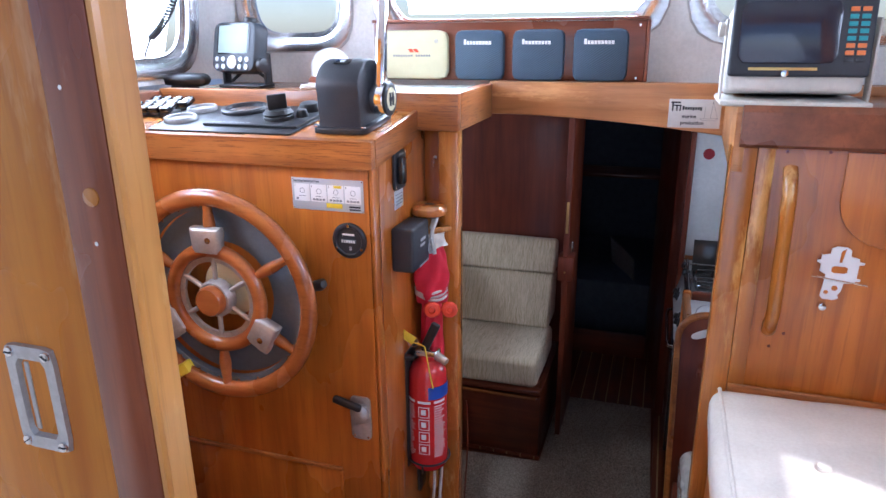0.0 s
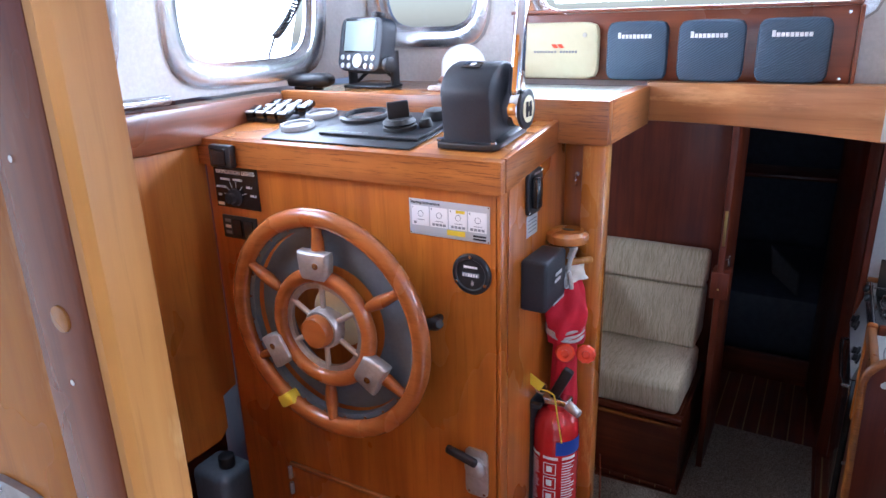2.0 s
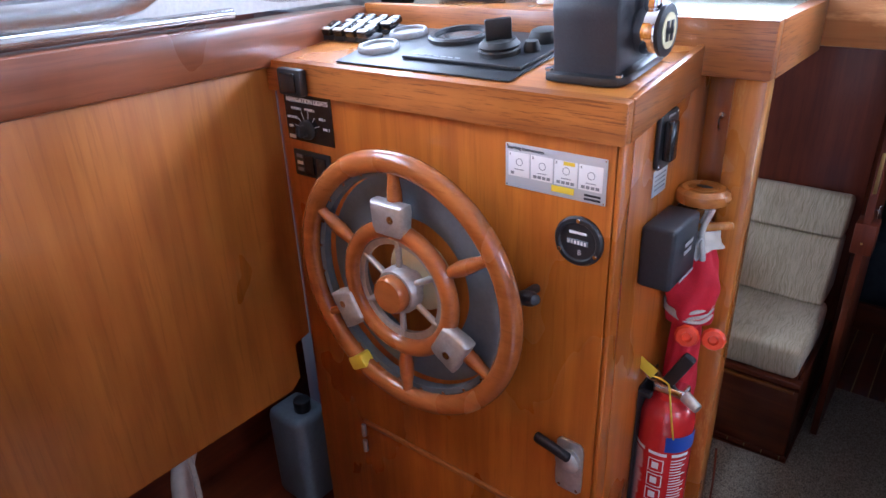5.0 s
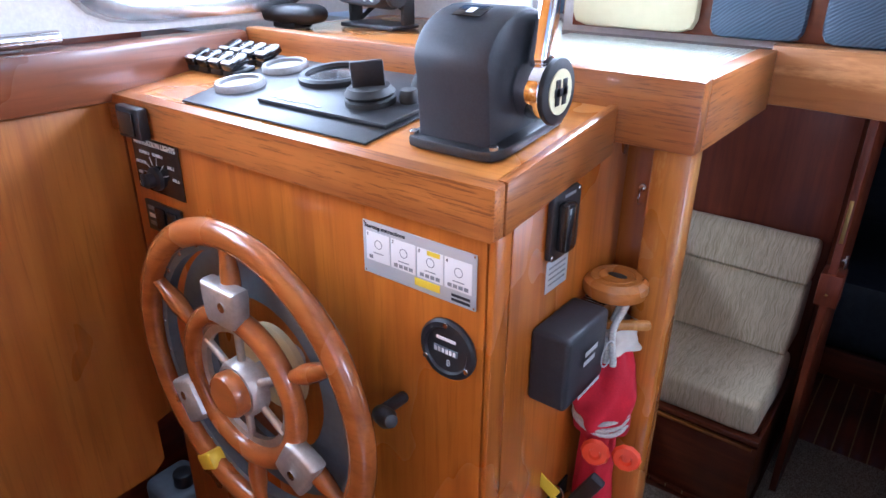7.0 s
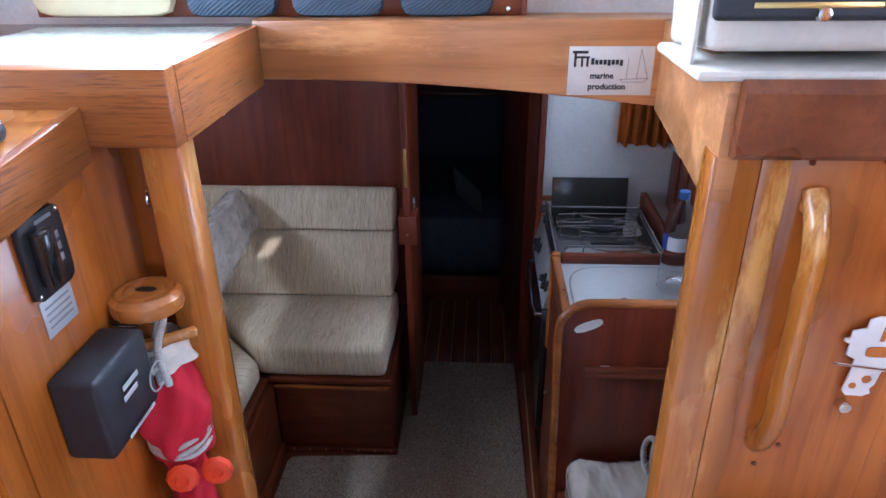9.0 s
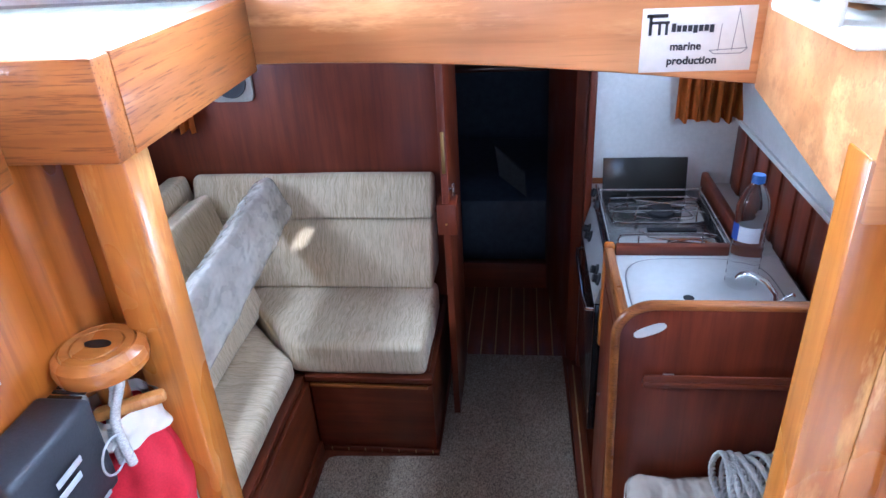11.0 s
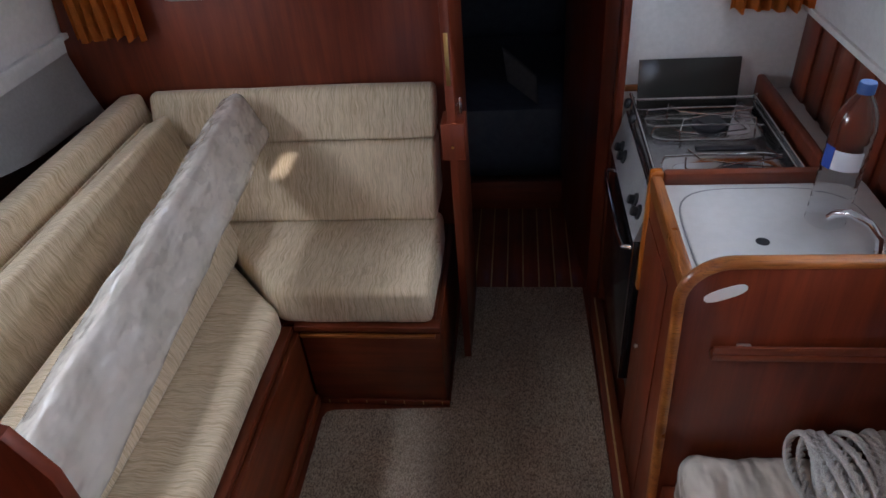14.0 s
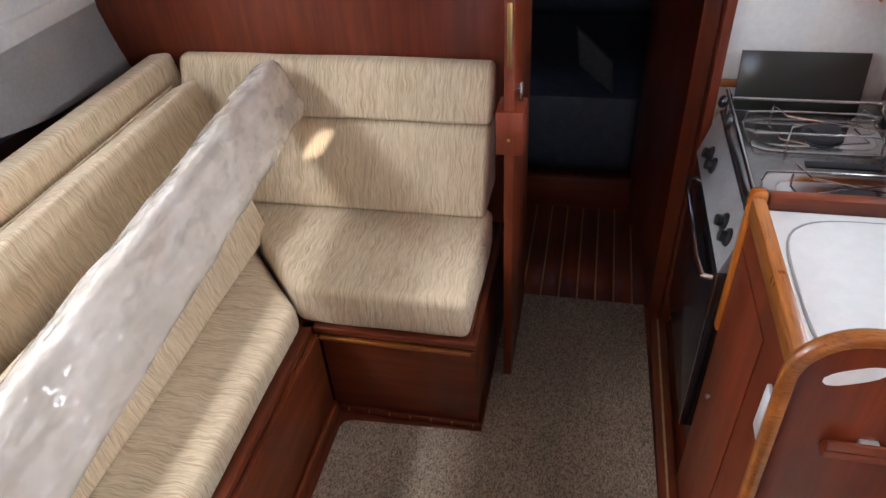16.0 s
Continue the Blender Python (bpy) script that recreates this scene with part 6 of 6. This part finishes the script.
bo = thing("water_bottle", (0.900, 1.470, 0.952), "clear plastic water bottle with a blue cap standing on the worktop", "bottle")
rib = [(0.0, 0.001), (0.036, 0.001), (0.042, 0.008)]
for i in range(26):
    z = 0.012 + 0.0082 * i
    rib.append((0.0425 - 0.0022 * (0.5 + 0.5 * math.cos(2 * math.pi * z / 0.026)), z))
rib += [(0.042, 0.235), (0.036, 0.262), (0.024, 0.288), (0.0145, 0.302), (0.0135, 0.318), (0.0, 0.318)]
part("body", lathe(rib, (0.905, 1.470, 0.9525), (0, 0, 1), 36), BOTTLE, bo)
part("cap", lathe([(0.0165, 0.306), (0.0165, 0.325), (0.015, 0.328), (0, 0.328)], (0.905, 1.470, 0.9525), (0, 0, 1), 24), BOTTLE_CAP, bo)
EC = (0.905, 1.470, 0)
part("label", wrap(0.0436, 215, 290, 1.102, 1.146, 24), FADED, bo, "faded white and blue label")
part("label_patch", wrap(0.0436, 180, 214, 1.100, 1.150, 10), BLUE, bo)

ck = thing("cooker", (0.77, 1.95, 0.10), "stainless steel gas cooker with pan rails and raised dark glass lid", "cooker")
part("hob", bx((0.575, 1.678, 0.855), (0.975, 2.225, 0.880), 0.004), HOB, ck, "worn stainless hob")
for hy in (1.80, 2.10):
    part("burner_tray", ring_plate([[(*p, d) for p in squircle(0.785, hy, a, b, 6, 40)] for a, b, d in ((0.165, 0.100, 0.0004), (0.165, 0.100, 0.0030), (0.150, 0.085, 0.0030), (0.135, 0.070, 0.0012), (0.135, 0.070, 0.0004))], lambda u, v, w: (u, v, 0.8800 + w)), STEEL, ck, "pressed steel burner tray")
    part("tray_well", prism(squircle(0.785, hy, 0.134, 0.069, 6, 40), "z", 0.8804, 0.8812), CHROME, ck, "polished burner well")
    part("burner", lathe([(0.044, 0), (0.044, 0.008), (0.036, 0.014), (0.036, 0.020), (0.018, 0.023), (0, 0.023)], (0.805, hy, 0.8814), (0, 0, 1), 28), INK, ck, "black burner")
    part("flame_ring", lathe([(0.048, 0), (0.050, 0.006), (0.046, 0.009), (0.044, 0.006)], (0.805, hy, 0.8814), (0, 0, 1), 28), INK, ck)
    for dx in (0.70, 0.91):
        part("pan_rest", sweep([(dx, hy - 0.100, 0.886), (dx, hy - 0.094, 0.910), (dx + 0.02, hy - 0.03, 0.914), (0.805, hy, 0.914), (dx + 0.02, hy + 0.03, 0.914), (dx, hy + 0.094, 0.910), (dx, hy + 0.100, 0.886)], 0.0026, 8), STEEL, ck, "steel wire pan support")
    part("pan_rest", sweep([(0.625, hy - 0.06, 0.884), (0.632, hy - 0.06, 0.908), (0.70, hy - 0.06, 0.912), (0.90, hy - 0.06, 0.912), (0.945, hy - 0.06, 0.905)], 0.0026, 8), STEEL, ck, "steel wire pan support")
    part("pan_rest", sweep([(0.625, hy + 0.06, 0.884), (0.632, hy + 0.06, 0.908), (0.72, hy + 0.06, 0.912), (0.90, hy + 0.06, 0.912), (0.945, hy + 0.06, 0.905)], 0.0026, 8), STEEL, ck, "steel wire pan support")
part("grill_slot", bx((0.735, 1.938, 0.8802), (0.900, 1.962, 0.8835), 0.004), INK, ck)
part("fiddle_rail", sweep([(0.586, 1.685, 0.915), (0.586, 2.235, 0.930)], 0.0055, 12), STEEL, ck, "steel pan rail")
part("fiddle_rail", sweep([(0.600, 2.222, 0.915), (0.965, 2.222, 0.915)], 0.0042, 12), STEEL, ck, "steel pan rail")
for rz in (0.895, 0.918):
    part("fiddle_rail", sweep([(0.965, 2.225, rz), (0.968, 1.690, rz)], 0.0042, 12), STEEL, ck, "steel pan rail")
part("side_guard", bx((0.9705, 1.685, 0.8802), (0.9745, 2.225, 0.912), 0.001), ALU, ck, "upright steel edge")
for px, py in ((0.590, 1.69), (0.590, 2.21), (0.968, 1.69), (0.968, 2.21), (0.968, 1.95)):
    part("rail_post", cy((px, py, 0.878), (px, py, 0.93), 0.0055, n=12, b=0.001), STEEL, ck)
for ky in (1.715, 2.08, 2.19):
    part("rail_clamp", lathe([(0.010, 0), (0.016, 0.003), (0.017, 0.013), (0.012, 0.018), (0, 0.018)], (0.580, ky, 0.916), (-1, 0, 0.25), 10), BLACK, ck)
part("lid", turn(bx((-0.158, -0.003, 0.0), (0.158, 0.003, 0.160), 0.001), Matrix.Translation((0.770, 2.262, 0.862)) @ pose(0, 0, 0, -12, 0, 0)), HOB_GLASS, ck, "dark glass lid")
part("control_panel", prism([(0.573, 0.876), (0.536, 0.745), (0.566, 0.745), (0.5755, 0.854)], "y", 1.680, 2.222, 0.002), RIM, ck, "steel control panel")
for ky in (1.735, 1.795, 2.045, 2.105):
    kb = part("control_knob", lathe([(0.022, 0), (0.020, 0.006), (0.014, 0.008), (0.013, 0.022), (0, 0.023)], (0.5535, ky, 0.806), (-1, 0, 0.28), 24), BLACK, ck)
od = part("oven_door", bx((0.540, 1.682, 0.20), (0.5745, 2.220, 0.741), 0.004), BLACK_GLOSS, ck, "black glass oven door")
part("oven_trim", bx((0.5375, 1.682, 0.20), (0.5398, 1.692, 0.741), 0.001), STEEL, od)
part("oven_handle", sweep([(0.548, 1.73, 0.690), (0.520, 1.735, 0.690), (0.513, 1.80, 0.690), (0.513, 2.10, 0.690), (0.520, 2.165, 0.690), (0.548, 2.17, 0.690)], 0.0075, 12), CHROME, od)
part("body", bx((0.576, 1.682, 0.10), (0.975, 2.222, 0.854), 0.003), BLACK, ck)
gm = thing("gimbal_pillar", (0.56, 1.66, 0.0), "mahogany panel beside the cooker", "panel")
part("panel", bx((0.5785, 1.650, 0.0), (0.98, 1.672, 0.93), 0.002), MAHOG_X, gm)

pt = thing("galley_partition", (0.80, 1.14, 0.0), "mahogany galley partition with rounded corner and hand slot", "partition")
r = 0.085
shape = [(0.552, 0.0), (0.530, 0.95)] + [(0.530 + r - r * math.cos(a), 1.000 + r * math.sin(a)) for a in (math.radians(9 * i) for i in range(11))] + [(1.30, 1.085), (1.30, 0.0)]
part("panel", prism(shape, "y", 1.140, 1.162, 0.003), MAHOG_Z, pt)
cap_pts = [(0.548, 1.151, 0.30), (0.530, 1.151, 0.95)] + [(0.529 + r - r * math.cos(a), 1.151, 1.000 + r * math.sin(a)) for a in (math.radians(9 * i) for i in range(11))] + [(0.80, 1.151, 1.086), (1.29, 1.151, 1.086)]
part("edge_cap", sweep(cap_pts, 0.0135, 12), TEAK_X, pt, "lighter rounded edge")
def hand_slot(scale, y0, y1):
    return prism([(0.604 + c * math.cos(math.radians(24)) * scale - d * math.sin(math.radians(24)) * scale, 1.022 + c * math.sin(math.radians(24)) * scale + d * math.cos(math.radians(24)) * scale) for c, d in squircle(0, 0, 0.040, 0.0135, 2.6, 32)], "y", y0, y1)
part("hand_slot", hand_slot(1.0, 1.1392, 1.1399), LAMINATE, pt, "bright oval hand slot")
part("ledge", bx((0.598, 1.118, 0.868), (1.05, 1.1395, 0.885), 0.003), MAHOG_X, pt)
part("ledge_lip", bx((0.598, 1.118, 0.8855), (1.05, 1.124, 0.905), 0.002), MAHOG_X, pt)
part("catch", bx((0.645, 1.126, 0.886), (0.672, 1.1395, 0.897), 0.002), CAST, pt)
so = thing("outlet", (0.555, 1.225, 0.75), "white mains socket on the galley front", "socket")
part("plate", bx((0.5515, 1.180, 0.745), (0.5598, 1.268, 0.852), 0.002), LAMINATE, so)
part("switch_mark", bx((0.5508, 1.205, 0.790), (0.5514, 1.213, 0.798), 0), ORANGE_RED, so)

st_seat = thing("saloon_seat", (0.9, 0.8, 0.0), "mahogany seat box beside the steps", "seat")
part("box", bx((0.56, 0.40, 0.0), (1.30, 1.138, 0.43), 0.004), MAHOG_Y, st_seat)
bag = bx((0.572, 0.46, 0.432), (1.25, 1.12, 0.600), 0.04, seg=4)
bmesh.ops.subdivide_edges(bag, edges=[e for e in bag.edges if e.calc_length() > 0.08], cuts=14, use_grid_fill=True)
soft(soft(bag, 0.012, 8, 3.3), 0.005, 24, 1.0)
whole("wrapped_cushion", bag, FILM, "seat cushion wrapped in clear plastic beside the partition", "cushion")
rp = thing("rope_coil", (0.90, 1.0, 0.600), "coil of white braided rope lying on the wrapped seat", "rope")
def twisted(centre, phase, turns, side):
    """One strand of a laid rope along a closed loop."""
    out, count = [], 150
    for j in range(count):
        a = 2 * math.pi * j / count
        p = centre + Vector((0.010 * math.sin(2 * a + phase), 0.115 * math.cos(a), 0.050 * math.sin(a) + 0.004 * math.sin(3 * a + phase)))
        w = turns * a + side * math.pi
        out.append(p + Vector((0.0045 * math.cos(w), 0.0045 * math.sin(w) * math.sin(a), 0.0045 * math.sin(w) * math.cos(a) * -1.0)))
    return out


for i in range(11):
    c0 = Vector((0.795 + 0.0195 * i, 1.00 + 0.008 * math.sin(3 * i), 0.652))
    coil_turn = part("rope_turn", sweep(twisted(c0, i, 20, 0), 0.0056, 8, closed=True), ROPE, rp)
    part("strand", sweep(twisted(c0, i, 20, 1), 0.0056, 8, closed=True), ROPE, coil_turn)
